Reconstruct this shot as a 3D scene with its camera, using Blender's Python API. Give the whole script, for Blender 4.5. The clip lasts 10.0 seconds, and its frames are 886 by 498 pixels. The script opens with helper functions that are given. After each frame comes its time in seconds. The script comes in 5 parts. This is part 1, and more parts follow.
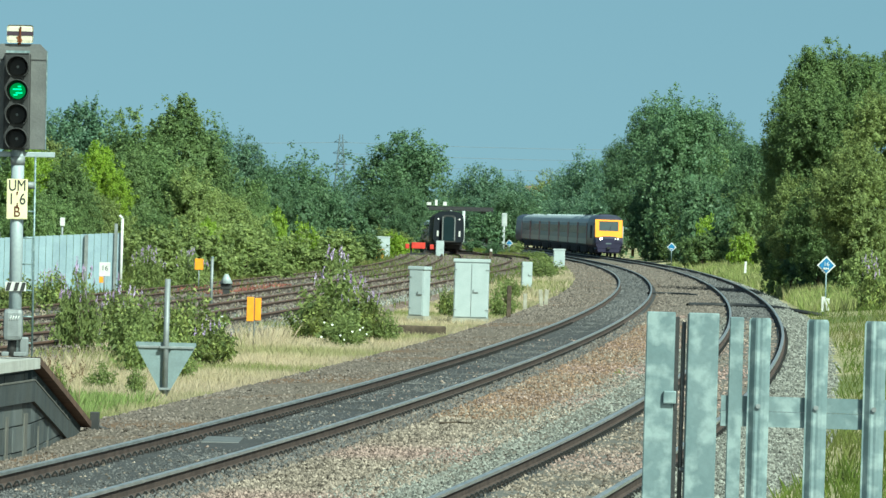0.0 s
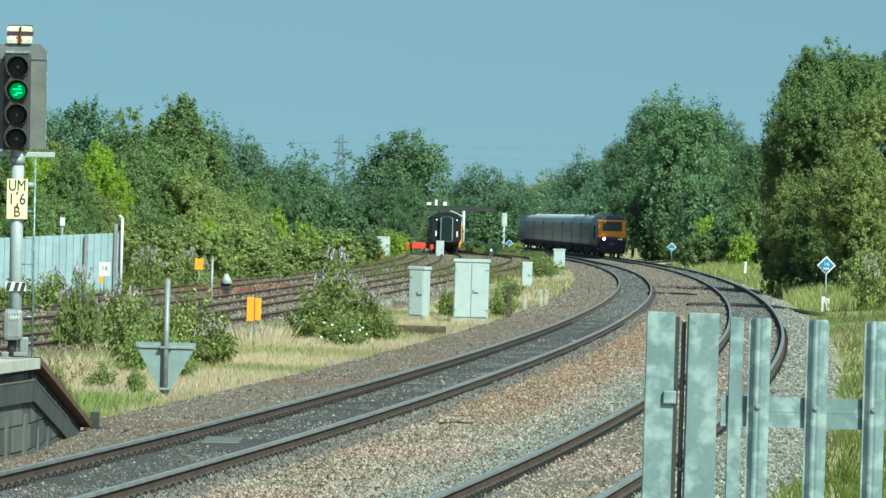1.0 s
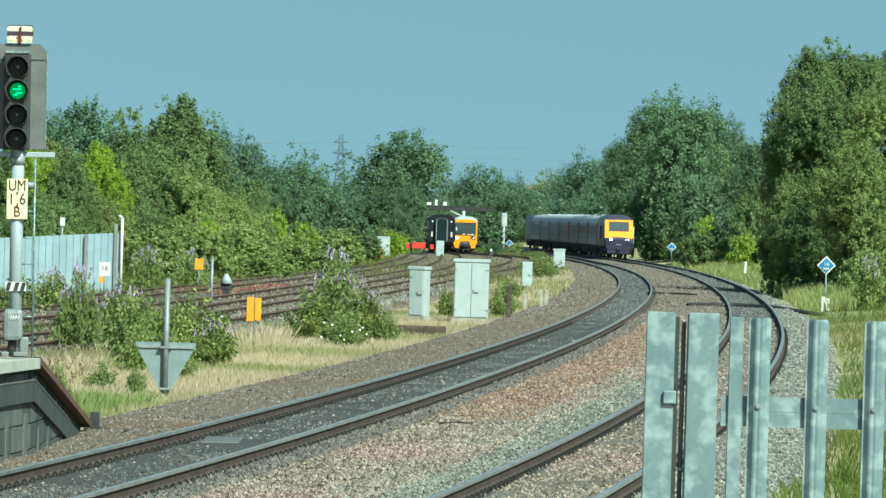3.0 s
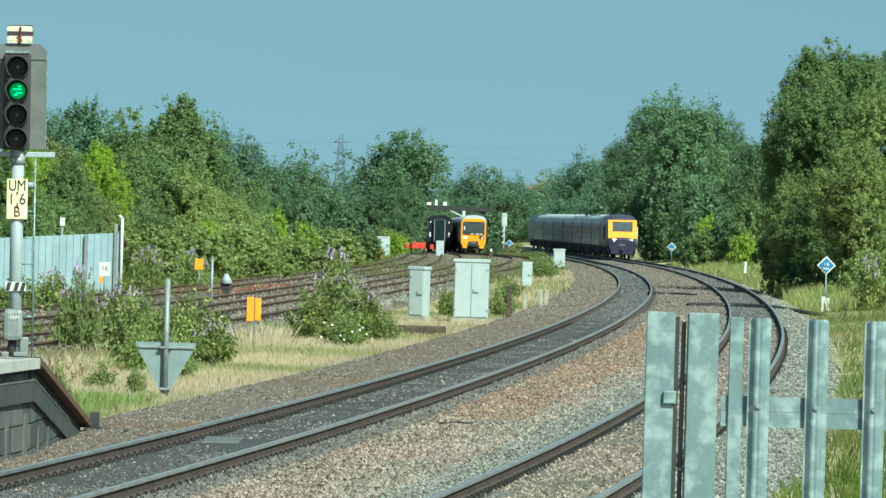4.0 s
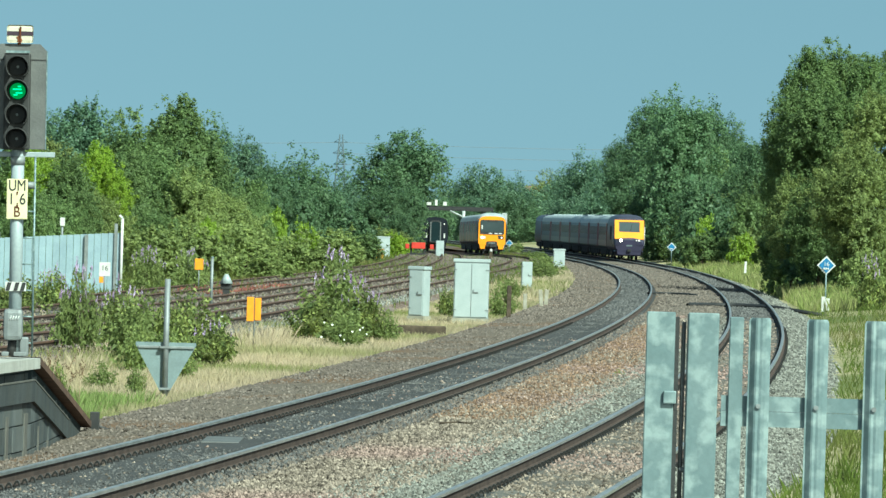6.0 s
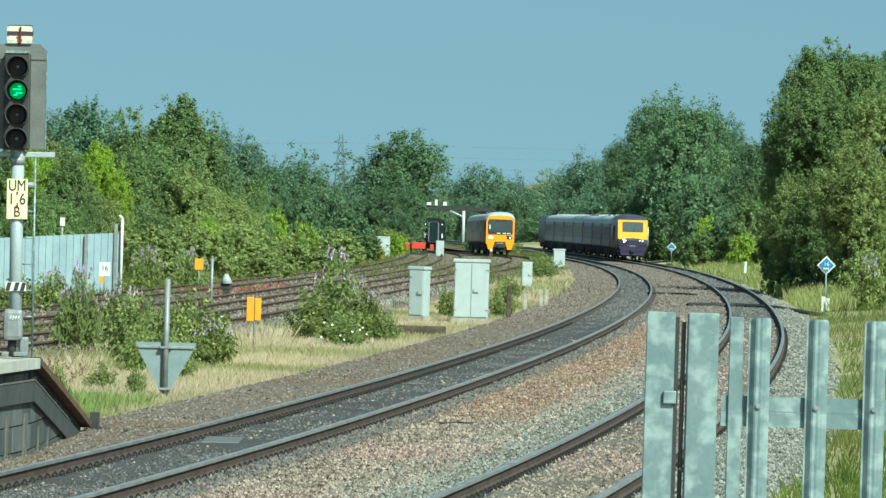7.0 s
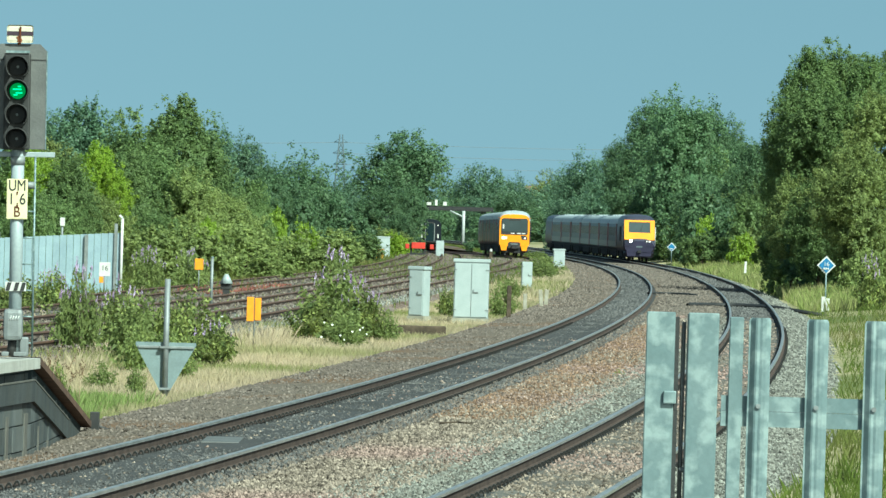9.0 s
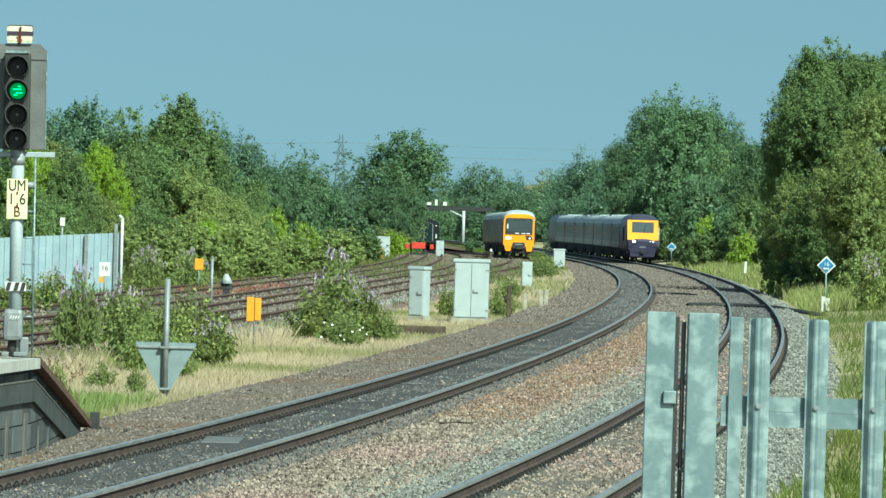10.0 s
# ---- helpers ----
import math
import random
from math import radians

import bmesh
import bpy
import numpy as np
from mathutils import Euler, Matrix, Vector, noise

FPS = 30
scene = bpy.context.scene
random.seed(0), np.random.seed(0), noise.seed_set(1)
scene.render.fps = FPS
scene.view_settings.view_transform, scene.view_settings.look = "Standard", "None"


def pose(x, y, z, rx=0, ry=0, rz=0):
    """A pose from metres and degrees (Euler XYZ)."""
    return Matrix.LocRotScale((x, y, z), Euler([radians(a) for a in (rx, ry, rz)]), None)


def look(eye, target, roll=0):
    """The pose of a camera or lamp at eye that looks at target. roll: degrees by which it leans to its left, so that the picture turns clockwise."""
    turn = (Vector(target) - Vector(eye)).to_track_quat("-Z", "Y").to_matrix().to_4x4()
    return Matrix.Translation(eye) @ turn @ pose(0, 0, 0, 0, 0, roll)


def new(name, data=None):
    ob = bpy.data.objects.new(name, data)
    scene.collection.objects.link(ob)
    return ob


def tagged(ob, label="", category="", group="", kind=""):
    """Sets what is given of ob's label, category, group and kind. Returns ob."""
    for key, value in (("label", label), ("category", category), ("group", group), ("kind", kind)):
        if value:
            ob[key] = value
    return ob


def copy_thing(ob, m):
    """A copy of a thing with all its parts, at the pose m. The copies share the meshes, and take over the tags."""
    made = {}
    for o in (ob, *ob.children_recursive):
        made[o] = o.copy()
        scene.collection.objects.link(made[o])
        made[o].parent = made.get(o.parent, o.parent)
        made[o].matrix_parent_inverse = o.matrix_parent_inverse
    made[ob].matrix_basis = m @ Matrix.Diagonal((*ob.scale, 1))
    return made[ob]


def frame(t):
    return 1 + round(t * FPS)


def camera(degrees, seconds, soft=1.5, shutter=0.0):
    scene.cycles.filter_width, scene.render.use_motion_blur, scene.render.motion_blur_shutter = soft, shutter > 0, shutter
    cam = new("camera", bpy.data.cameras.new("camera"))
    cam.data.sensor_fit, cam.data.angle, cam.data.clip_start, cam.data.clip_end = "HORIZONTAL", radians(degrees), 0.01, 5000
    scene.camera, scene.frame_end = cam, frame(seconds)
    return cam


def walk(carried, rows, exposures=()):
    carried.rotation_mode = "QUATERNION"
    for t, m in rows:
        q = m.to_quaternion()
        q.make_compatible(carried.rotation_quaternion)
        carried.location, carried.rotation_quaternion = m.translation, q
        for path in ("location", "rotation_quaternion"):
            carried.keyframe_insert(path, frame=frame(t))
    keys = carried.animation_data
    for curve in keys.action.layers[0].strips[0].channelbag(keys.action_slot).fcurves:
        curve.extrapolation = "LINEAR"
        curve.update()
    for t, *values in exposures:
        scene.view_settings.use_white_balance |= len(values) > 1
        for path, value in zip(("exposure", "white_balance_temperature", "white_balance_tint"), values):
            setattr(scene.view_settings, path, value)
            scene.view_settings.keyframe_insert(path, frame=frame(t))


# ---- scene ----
cam = camera(2 * math.degrees(math.atan(784 / 14000)), 10.0, soft=1.45)
EYE = (0.0, 0.0, 2.60)
STAND = look(EYE, (0.0, 1000.0, 2.60 - 42.8 / 14.0), 1.7)
walk(cam, [(0.0, STAND), (10.0, STAND)], exposures=[(0.0, 1.2, 5930, -25), (10.0, 1.2, 5930, -25)])

# ---- world and sun ----
SUN_AZ, SUN_EL = 148.0, 42.0
world = bpy.data.worlds.new("sky")
scene.world = world
world.use_nodes = True
wn = world.node_tree.nodes
sky = wn.new("ShaderNodeTexSky")
sky.sky_type, sky.sun_disc = "NISHITA", False
sky.sun_elevation, sky.sun_rotation = radians(SUN_EL), radians(SUN_AZ)
sky.altitude, sky.air_density, sky.dust_density, sky.ozone_density = 0, 1.0, 2.2, 0.0
wn["Background"].inputs["Strength"].default_value = 0.050
lift = wn.new("ShaderNodeVectorMath")
lift.operation, lift.inputs[1].default_value = "ADD", (0, 0, 0.18)
place = wn.new("ShaderNodeTexCoord")
world.node_tree.links.new(place.outputs["Generated"], lift.inputs[0])
world.node_tree.links.new(lift.outputs[0], sky.inputs["Vector"])
world.node_tree.links.new(sky.outputs["Color"], wn["Background"].inputs["Color"])
sun_data = bpy.data.lights.new("sun", "SUN")
sun_data.energy, sun_data.angle, sun_data.color = 3.6, radians(0.5), (1.0, 0.94, 0.925)
sun = new("sun", sun_data)
to_sun = Vector((math.sin(radians(SUN_AZ)) * math.cos(radians(SUN_EL)), math.cos(radians(SUN_AZ)) * math.cos(radians(SUN_EL)), math.sin(radians(SUN_EL))))
sun.matrix_world = look(to_sun * 50, (0, 0, 0))


# ---- materials ----
def mat(name, a, b=None, rough=0.7, metal=0.0, scale=8.0, fine=60.0, bump=0.15, island=0.0, obj=0.0, c=None, big=0.3, spec=0.5, trans=0.0):
    """Two tones mixed by noise at two scales, a third in large stains; island / obj: random value spread per loose piece / object."""
    m = bpy.data.materials.new(name)
    m.use_nodes = True
    n, l = m.node_tree.nodes, m.node_tree.links
    bs = n["Principled BSDF"]
    b = b or tuple(x * 0.75 for x in a)
    co = n.new("ShaderNodeTexCoord")

    def noise_tex(s, detail=4):
        t = n.new("ShaderNodeTexNoise")
        t.inputs["Scale"].default_value, t.inputs["Detail"].default_value = s, detail
        l.new(co.outputs["Object"], t.inputs["Vector"])
        return t

    def mixc(fac, x, y):
        k = n.new("ShaderNodeMix")
        k.data_type = "RGBA"
        l.new(fac, k.inputs[0])
        for sock, v in ((k.inputs[6], x), (k.inputs[7], y)):
            if isinstance(v, tuple):
                sock.default_value = (*v, 1)
            else:
                l.new(v, sock)
        return k.outputs[2]

    def ramp(src, lo, hi):
        r = n.new("ShaderNodeMapRange")
        r.inputs["From Min"].default_value, r.inputs["From Max"].default_value = lo, hi
        l.new(src, r.inputs["Value"])
        return r.outputs["Result"]

    n1, n2 = noise_tex(scale), noise_tex(fine, 3)
    col = mixc(ramp(n1.outputs["Fac"], 0.35, 0.65), a, b)
    if c:
        col = mixc(ramp(noise_tex(big, 5).outputs["Fac"], 0.48, 0.62), col, c)
    value = n.new("ShaderNodeHueSaturation")
    l.new(col, value.inputs["Color"])
    add = n.new("ShaderNodeMath")
    add.operation, add.inputs[1].default_value = "MULTIPLY_ADD", 0.35
    l.new(n2.outputs["Fac"], add.inputs[0])
    add.inputs[2].default_value = 0.82
    last = add.outputs[0]
    for spread, node, out in ((island, "ShaderNodeNewGeometry", "Random Per Island"), (obj, "ShaderNodeObjectInfo", "Random")):
        if spread:
            g = n.new(node)
            k = n.new("ShaderNodeMath")
            k.operation, k.inputs[1].default_value, k.inputs[2].default_value = "MULTIPLY_ADD", 2 * spread, 1 - spread
            l.new(g.outputs[out], k.inputs[0])
            p = n.new("ShaderNodeMath")
            p.operation = "MULTIPLY"
            l.new(last, p.inputs[0]), l.new(k.outputs[0], p.inputs[1])
            last = p.outputs[0]
    l.new(last, value.inputs["Value"])
    l.new(value.outputs["Color"], bs.inputs["Base Color"])
    bs.inputs["Roughness"].default_value, bs.inputs["Metallic"].default_value = rough, metal
    bs.inputs["Specular IOR Level"].default_value = spec if rough < 0.75 else 0.12
    if trans:
        bs.inputs["Transmission Weight"].default_value = 0.0
        t = n.new("ShaderNodeBsdfTranslucent")
        l.new(value.outputs["Color"], t.inputs["Color"])
        ms = n.new("ShaderNodeMixShader")
        ms.inputs[0].default_value = trans
        l.new(bs.outputs[0], ms.inputs[1]), l.new(t.outputs[0], ms.inputs[2])
        l.new(ms.outputs[0], n["Material Output"].inputs["Surface"])
    if bump:
        bp = n.new("ShaderNodeBump")
        bp.inputs["Strength"].default_value, bp.inputs["Distance"].default_value = bump, 0.02
        l.new(n2.outputs["Fac"], bp.inputs["Height"])
        l.new(bp.outputs["Normal"], bs.inputs["Normal"])
    return m


def glow(name, color, strength):
    m = bpy.data.materials.new(name)
    m.use_nodes = True
    b = m.node_tree.nodes["Principled BSDF"]
    b.inputs["Base Color"].default_value = (*color, 1)
    b.inputs["Emission Color"].default_value = (*color, 1)
    b.inputs["Emission Strength"].default_value = strength
    return m


M_EARTH = mat("earth and dry grass", (0.36, 0.305, 0.185), (0.30, 0.265, 0.15), 0.95, scale=0.6, fine=14, c=(0.136, 0.152, 0.056), big=0.05)
M_BAL_MID = mat("brown ballast", (0.19, 0.16, 0.13), (0.12, 0.10, 0.08), 0.9, scale=9, fine=40, bump=0.6)
M_BAL_DARK = mat("oil-stained ballast", (0.075, 0.073, 0.073), (0.055, 0.054, 0.055), 0.8, scale=7, fine=40, bump=0.6, c=(0.056, 0.054, 0.052), big=0.4)
M_BAL_GREY = mat("grey ballast", (0.16, 0.15, 0.135), (0.10, 0.095, 0.085), 0.9, scale=9, fine=40, bump=0.6, c=(0.12, 0.105, 0.09), big=0.2)
M_BAL_SHOULDER = mat("brown shoulder ballast", (0.176, 0.145, 0.114), (0.103, 0.083, 0.068), 0.9, scale=8, fine=40, bump=0.6, c=(0.15, 0.095, 0.06), big=0.15)
M_BAL_RUST = mat("rusty siding ballast", (0.155, 0.105, 0.086), (0.20, 0.165, 0.145), 0.95, scale=0.8, fine=6, bump=0.5, c=(0.11, 0.075, 0.055), big=0.25)
M_STONE = mat("pale brown ballast stone", (0.248, 0.203, 0.164), (0.138, 0.112, 0.091), 0.85, scale=2, fine=30, island=0.65, c=(0.22, 0.155, 0.135), big=0.05)
M_STONE_R = mat("rusty ballast stone", (0.205, 0.132, 0.088), (0.142, 0.092, 0.064), 0.85, scale=2, fine=30, island=0.5)
M_STONE_RED = mat("rust-red ballast stone", (0.20, 0.075, 0.058), (0.13, 0.055, 0.045), 0.9, scale=2, fine=30, island=0.4)
M_STONE_G = mat("grey ballast stone", (0.212, 0.208, 0.184), (0.148, 0.145, 0.128), 0.85, scale=2, fine=30, island=0.55)
M_STONE_D = mat("oily ballast stone", (0.094, 0.090, 0.088), (0.066, 0.063, 0.062), 0.7, scale=2, fine=30, island=0.5)
M_STONE_B = mat("brown ballast stone", (0.172, 0.142, 0.122), (0.108, 0.090, 0.078), 0.85, scale=2, fine=30, island=0.42)
M_RAIL = mat("rusty rail web", (0.095, 0.070, 0.060), (0.062, 0.046, 0.040), 0.8, metal=0.1, scale=3, fine=30)
M_RAIL_TOP = mat("polished rail head", (0.70, 0.67, 0.63), (0.52, 0.49, 0.45), 0.38, metal=0.9, scale=2, fine=90, bump=0.02)
M_RAIL_DULL = mat("dull rusty rail head", (0.17, 0.095, 0.065), (0.12, 0.068, 0.048), 0.6, metal=0.3, scale=2, fine=60, bump=0.05)
# Clip fronts dark, tops pale: the fall of light is in the colours.
M_CLIP = mat("rusty spring clip with shaded front", (0.012, 0.011, 0.010), None, 0.7, metal=0.3)
M_CLIP_TOP = mat("spring clip top in a lit tone", (0.085, 0.078, 0.072), None, 0.6, metal=0.2)
M_SLEEPER = mat("grimy concrete sleeper", (0.15, 0.145, 0.14), (0.10, 0.097, 0.094), 0.9, scale=3, fine=40)
M_BARK = mat("bark", (0.10, 0.075, 0.055), (0.05, 0.04, 0.03), 0.95, scale=6, fine=30, bump=0.6)
# Clump-sized tone patches in the leaf colours stand in for sunlit boughs.
M_LEAF_MID = mat("mid green leaves", (0.215, 0.287, 0.105), (0.140, 0.205, 0.080), 0.55, scale=3.2, fine=14, island=0.25, obj=0.15, bump=0, trans=0.5, spec=0.3)
M_LEAF_DARK = mat("dark green leaves", (0.158, 0.238, 0.112), (0.102, 0.172, 0.086), 0.55, scale=3.2, fine=14, island=0.25, obj=0.15, bump=0, trans=0.5)
# The blue cast of distance haze is put into this leaf colour.
M_LEAF_HAZE = mat("haze-tinted blue-green leaves", (0.160, 0.245, 0.140), (0.108, 0.182, 0.112), 0.5, scale=3.2, fine=14, island=0.25, obj=0.12, bump=0, trans=0.5)
M_LEAF_LIME = mat("lime green leaves", (0.36, 0.47, 0.058), (0.25, 0.36, 0.044), 0.55, scale=3.2, fine=14, island=0.25, obj=0.1, bump=0, trans=0.5)
M_LEAF_OLIVE = mat("olive leaves", (0.305, 0.352, 0.120), (0.20, 0.252, 0.092), 0.6, scale=3.2, fine=14, island=0.25, obj=0.15, bump=0, trans=0.5, spec=0.3)
M_LEAF_WEED = mat("weed leaves", (0.33, 0.36, 0.115), (0.12, 0.165, 0.06), 0.55, scale=3.2, fine=14, island=0.7, obj=0.15, bump=0, trans=0.5, spec=0.3)
M_CONC = mat("dirty pale concrete", (0.34, 0.32, 0.26), (0.26, 0.24, 0.19), 0.9, scale=6, fine=40)
M_WHITEFLOWER = mat("white flowers", (0.70, 0.70, 0.66), (0.6, 0.6, 0.5), 0.8, bump=0)
M_FLOWER = mat("mauve flower heads", (0.42, 0.34, 0.48), (0.26, 0.18, 0.30), 0.8, scale=3, fine=9, island=0.4, bump=0)
M_DRY = mat("dry grass blades", (0.60, 0.49, 0.35), (0.54, 0.45, 0.29), 0.8, scale=0.4, fine=5, island=0.16, c=(0.255, 0.281, 0.093), big=0.06, bump=0, trans=0.5, spec=0.3)
M_GREEN = mat("green grass blades", (0.139, 0.173, 0.035), (0.099, 0.145, 0.025), 0.7, scale=0.4, fine=5, island=0.35, c=(0.196, 0.191, 0.070), big=0.06, bump=0, trans=0.5, spec=0.3)
M_LUSH = mat("pale green grass blades", (0.30, 0.33, 0.11), (0.24, 0.28, 0.085), 0.7, scale=0.4, fine=5, island=0.35, c=(0.40, 0.37, 0.18), big=0.06, bump=0, trans=0.5, spec=0.3)
M_FRESH = mat("fresh green grass blades", (0.29, 0.35, 0.12), (0.23, 0.29, 0.09), 0.7, scale=0.4, fine=5, island=0.3, bump=0, trans=0.5, spec=0.3)
M_GALV = mat("galvanised steel", (0.142, 0.194, 0.200), (0.172, 0.225, 0.230), 0.5, metal=0.3, scale=7, fine=45, bump=0.05, c=(0.275, 0.335, 0.33), big=16.0)
M_POST = mat("pale grey painted steel", (0.33, 0.37, 0.38), (0.28, 0.315, 0.325), 0.5, metal=0.1, scale=3, fine=30, bump=0.04)
M_DULL = mat("weathered grey steel", (0.240, 0.256, 0.256), (0.176, 0.184, 0.184), 0.55, metal=0.3, scale=6, fine=50, bump=0.08)
M_BLACK = mat("matt black paint", (0.018, 0.018, 0.018), (0.03, 0.028, 0.027), 0.6, scale=5)
M_CAB = mat("pale grey cabinet paint", (0.362, 0.400, 0.402), (0.320, 0.360, 0.362), 0.45, scale=3, fine=30, bump=0.05)
M_WHITE = mat("white paint", (0.585, 0.578, 0.555), (0.495, 0.480, 0.450), 0.5, scale=6, fine=40, bump=0.04)
M_YEL = mat("yellow warning paint", (0.86, 0.295, 0.008), (0.80, 0.26, 0.008), 0.35, scale=2, fine=20, bump=0.02)
M_ORANGE = mat("orange reflective sheet", (0.85, 0.30, 0.01), (0.75, 0.24, 0.01), 0.5, scale=5, fine=40, bump=0.02)
# Navy raised in base colour to stand in for distance haze.
M_NAVY = mat("dark blue train paint", (0.036, 0.032, 0.062), (0.028, 0.026, 0.046), 0.4, scale=1, fine=12, bump=0.02, spec=0.2)
# Departing train: body and door colours darkened to stand in for shade.
M_OLD = mat("shade-darkened blue-grey carriage paint", (0.014, 0.017, 0.022), (0.010, 0.013, 0.017), 0.7, scale=1, fine=12, bump=0.02, spec=0.12)
M_DOOR = mat("dark teal door paint", (0.009, 0.020, 0.023), (0.007, 0.016, 0.018), 0.7, scale=1, fine=12, bump=0, spec=0.1)
M_PLUM = mat("purple train doors", (0.20, 0.035, 0.06), None, 0.4, scale=1, fine=12, bump=0)
M_STRIPE = mat("faded pale waist stripe", (0.12, 0.145, 0.155), (0.10, 0.12, 0.13), 0.4, scale=0.6, fine=12, bump=0)
M_ROOF = mat("grey train roof", (0.40, 0.44, 0.45), (0.30, 0.34, 0.36), 0.5, scale=0.8, fine=8, bump=0.05)
M_ROOF_D = mat("dark cab roof", (0.055, 0.055, 0.085), (0.042, 0.044, 0.06), 0.4, scale=1, fine=12, bump=0.03)
# Underframe and carriage side colours are lightened for haze as well.
M_UNDER = mat("sooty underframe", (0.030, 0.031, 0.034), (0.046, 0.044, 0.043), 0.8, scale=3, fine=20)
M_SIDE = mat("haze-lightened blue-grey carriage paint", (0.105, 0.150, 0.168), (0.085, 0.122, 0.14), 0.45, scale=0.8, fine=12, bump=0.02, spec=0.3)
M_PANE = mat("dusty carriage glass", (0.05, 0.06, 0.065), (0.04, 0.05, 0.055), 0.35, scale=0.5, fine=3, bump=0, spec=0.25)
M_SCREEN = mat("windscreen glass", (0.045, 0.06, 0.062), (0.035, 0.048, 0.05), 0.3, scale=0.5, fine=3, bump=0, spec=0.4)
M_LAMP = glow("headlight", (1.0, 0.80, 0.62), 14.0)
M_LAMP_WARM = glow("warm headlight", (1.0, 0.62, 0.28), 3.5)
M_TAIL = glow("marker light", (0.8, 0.74, 0.7), 0.15)
M_GREENLAMP = glow("green signal lamp", (0.0, 0.26, 0.055), 0.36)


# ---- mesh helpers ----
def part(name, bm, material, parent=None, label=""):
    """One bmesh as one mesh object under a thing or part; material may be a list."""
    me = bpy.data.meshes.new(name)
    bm.to_mesh(me)
    bm.free()
    for m in material if isinstance(material, (list, tuple)) else (material,):
        me.materials.append(m)
    ob = new(name, me)
    ob.parent = parent
    return tagged(ob, label=label)


def shared(name, me, parent=None):
    ob = new(name, me)
    ob.parent = parent
    return ob


def thing(name, m, label, category, group="", kind=""):
    ob = new(name)
    ob.empty_display_size = 0.2
    ob.matrix_basis = m
    return tagged(ob, label, category, group, kind)


def box(x0, x1, y0, y1, z0, z1, bevel=0.0, bm=None, m=0):
    bm = bm or bmesh.new()
    r = bmesh.ops.create_cube(bm, size=1.0, matrix=Matrix.Translation(((x0 + x1) / 2, (y0 + y1) / 2, (z0 + z1) / 2)) @ Matrix.Diagonal((x1 - x0, y1 - y0, z1 - z0, 1)))
    for f in {f for v in r["verts"] for f in v.link_faces}:
        f.material_index = m
    if bevel:
        bmesh.ops.bevel(bm, geom=list({e for v in r["verts"] for e in v.link_edges}), offset=bevel, segments=2, affect="EDGES", profile=0.6)
    return bm


def rod(a, b, r, r2=None, seg=12, bm=None, m=0):
    """A round bar from a to b."""
    bm = bm or bmesh.new()
    a, b = Vector(a), Vector(b)
    turn = (b - a).to_track_quat("Z", "Y").to_matrix().to_4x4()
    r = bmesh.ops.create_cone(bm, cap_ends=True, segments=seg, radius1=r, radius2=r if r2 is None else r2, depth=(b - a).length, matrix=Matrix.Translation((a + b) / 2) @ turn)
    for f in {f for v in r["verts"] for f in v.link_faces}:
        f.smooth, f.material_index = len(f.verts) == 4, m
    return bm


def raw(name, verts, faces, material, parent=None, smooth=False):
    me = bpy.data.meshes.new(name)
    me.from_pydata(verts, [], faces)
    for m in material if isinstance(material, (list, tuple)) else (material,):
        me.materials.append(m)
    if smooth:
        me.polygons.foreach_set("use_smooth", [True] * len(me.polygons))
    ob = new(name, me)
    ob.parent = parent
    return ob


# ---- the lines: centre of each track by distance ahead ----
YS = [-60, 60, 100, 150, 200, 260, 330, 400, 480, 560, 640, 720, 800, 880, 960, 1040, 1150, 1300]
LINE_1 = [-13.8, -4.95, -2.20, 0.70, 3.17, 5.64, 7.96, 9.72, 11.11, 11.80, 11.79, 11.02, 9.47, 7.13, 4.05, 0.4, -5.6, -15.0]
LINE_2 = [-9.6, -0.45, 2.47, 5.46, 7.90, 10.26, 12.49, 14.25, 15.71, 16.51, 16.53, 15.69, 13.98, 11.57, 8.75, 5.4, -0.6, -10.0]
LINE_3 = [-21.0, -14.4, -12.2, -9.4, -6.5, -4.2, -1.8, 0.5, 3.2, 5.35, 6.25, 4.95, 3.25, 1.35, -0.6, -2.6, -6.0, -12.0]
LINE_4 = [-25.5, -18.5, -16.0, -12.6, -9.4, -7.0, -4.7, -2.4, -0.5, 0.45, 0.72, 0.40, -0.25, -0.95, -1.7, -2.5, -4.8, -10.0]
LEFT_RISE = [0, 0, 0, 0, 0, 0, 0.01, 0.04, 0.07, 0.12, 0.16, 0.05, -0.14, -0.38, -0.55, -0.72, -0.8, -0.8]
RISE = [0, 0, 0, 0, 0, 0, 0, 0, 0, 0, 0, 0.05, 0.12, 0.2, 0.28, 0.35, 0.4, 0.4]


def spline(xs, ys):
    xs, ys = np.array(xs, float), np.array(ys, float)
    d = np.gradient(ys, xs)

    def f(x):
        x = np.asarray(x, float)
        i = np.clip(np.searchsorted(xs, x) - 1, 0, len(xs) - 2)
        h = xs[i + 1] - xs[i]
        t = np.clip((x - xs[i]) / h, -2, 3)
        return (2 * t**3 - 3 * t**2 + 1) * ys[i] + (t**3 - 2 * t**2 + t) * h * d[i] + (3 * t**2 - 2 * t**3) * ys[i + 1] + (t**3 - t**2) * h * d[i + 1]

    return f


L1, L2, L3, L4 = (spline(YS, v) for v in (LINE_1, LINE_2, LINE_3, LINE_4))
ZM = spline(YS, RISE)
ZL = spline(YS, LEFT_RISE)


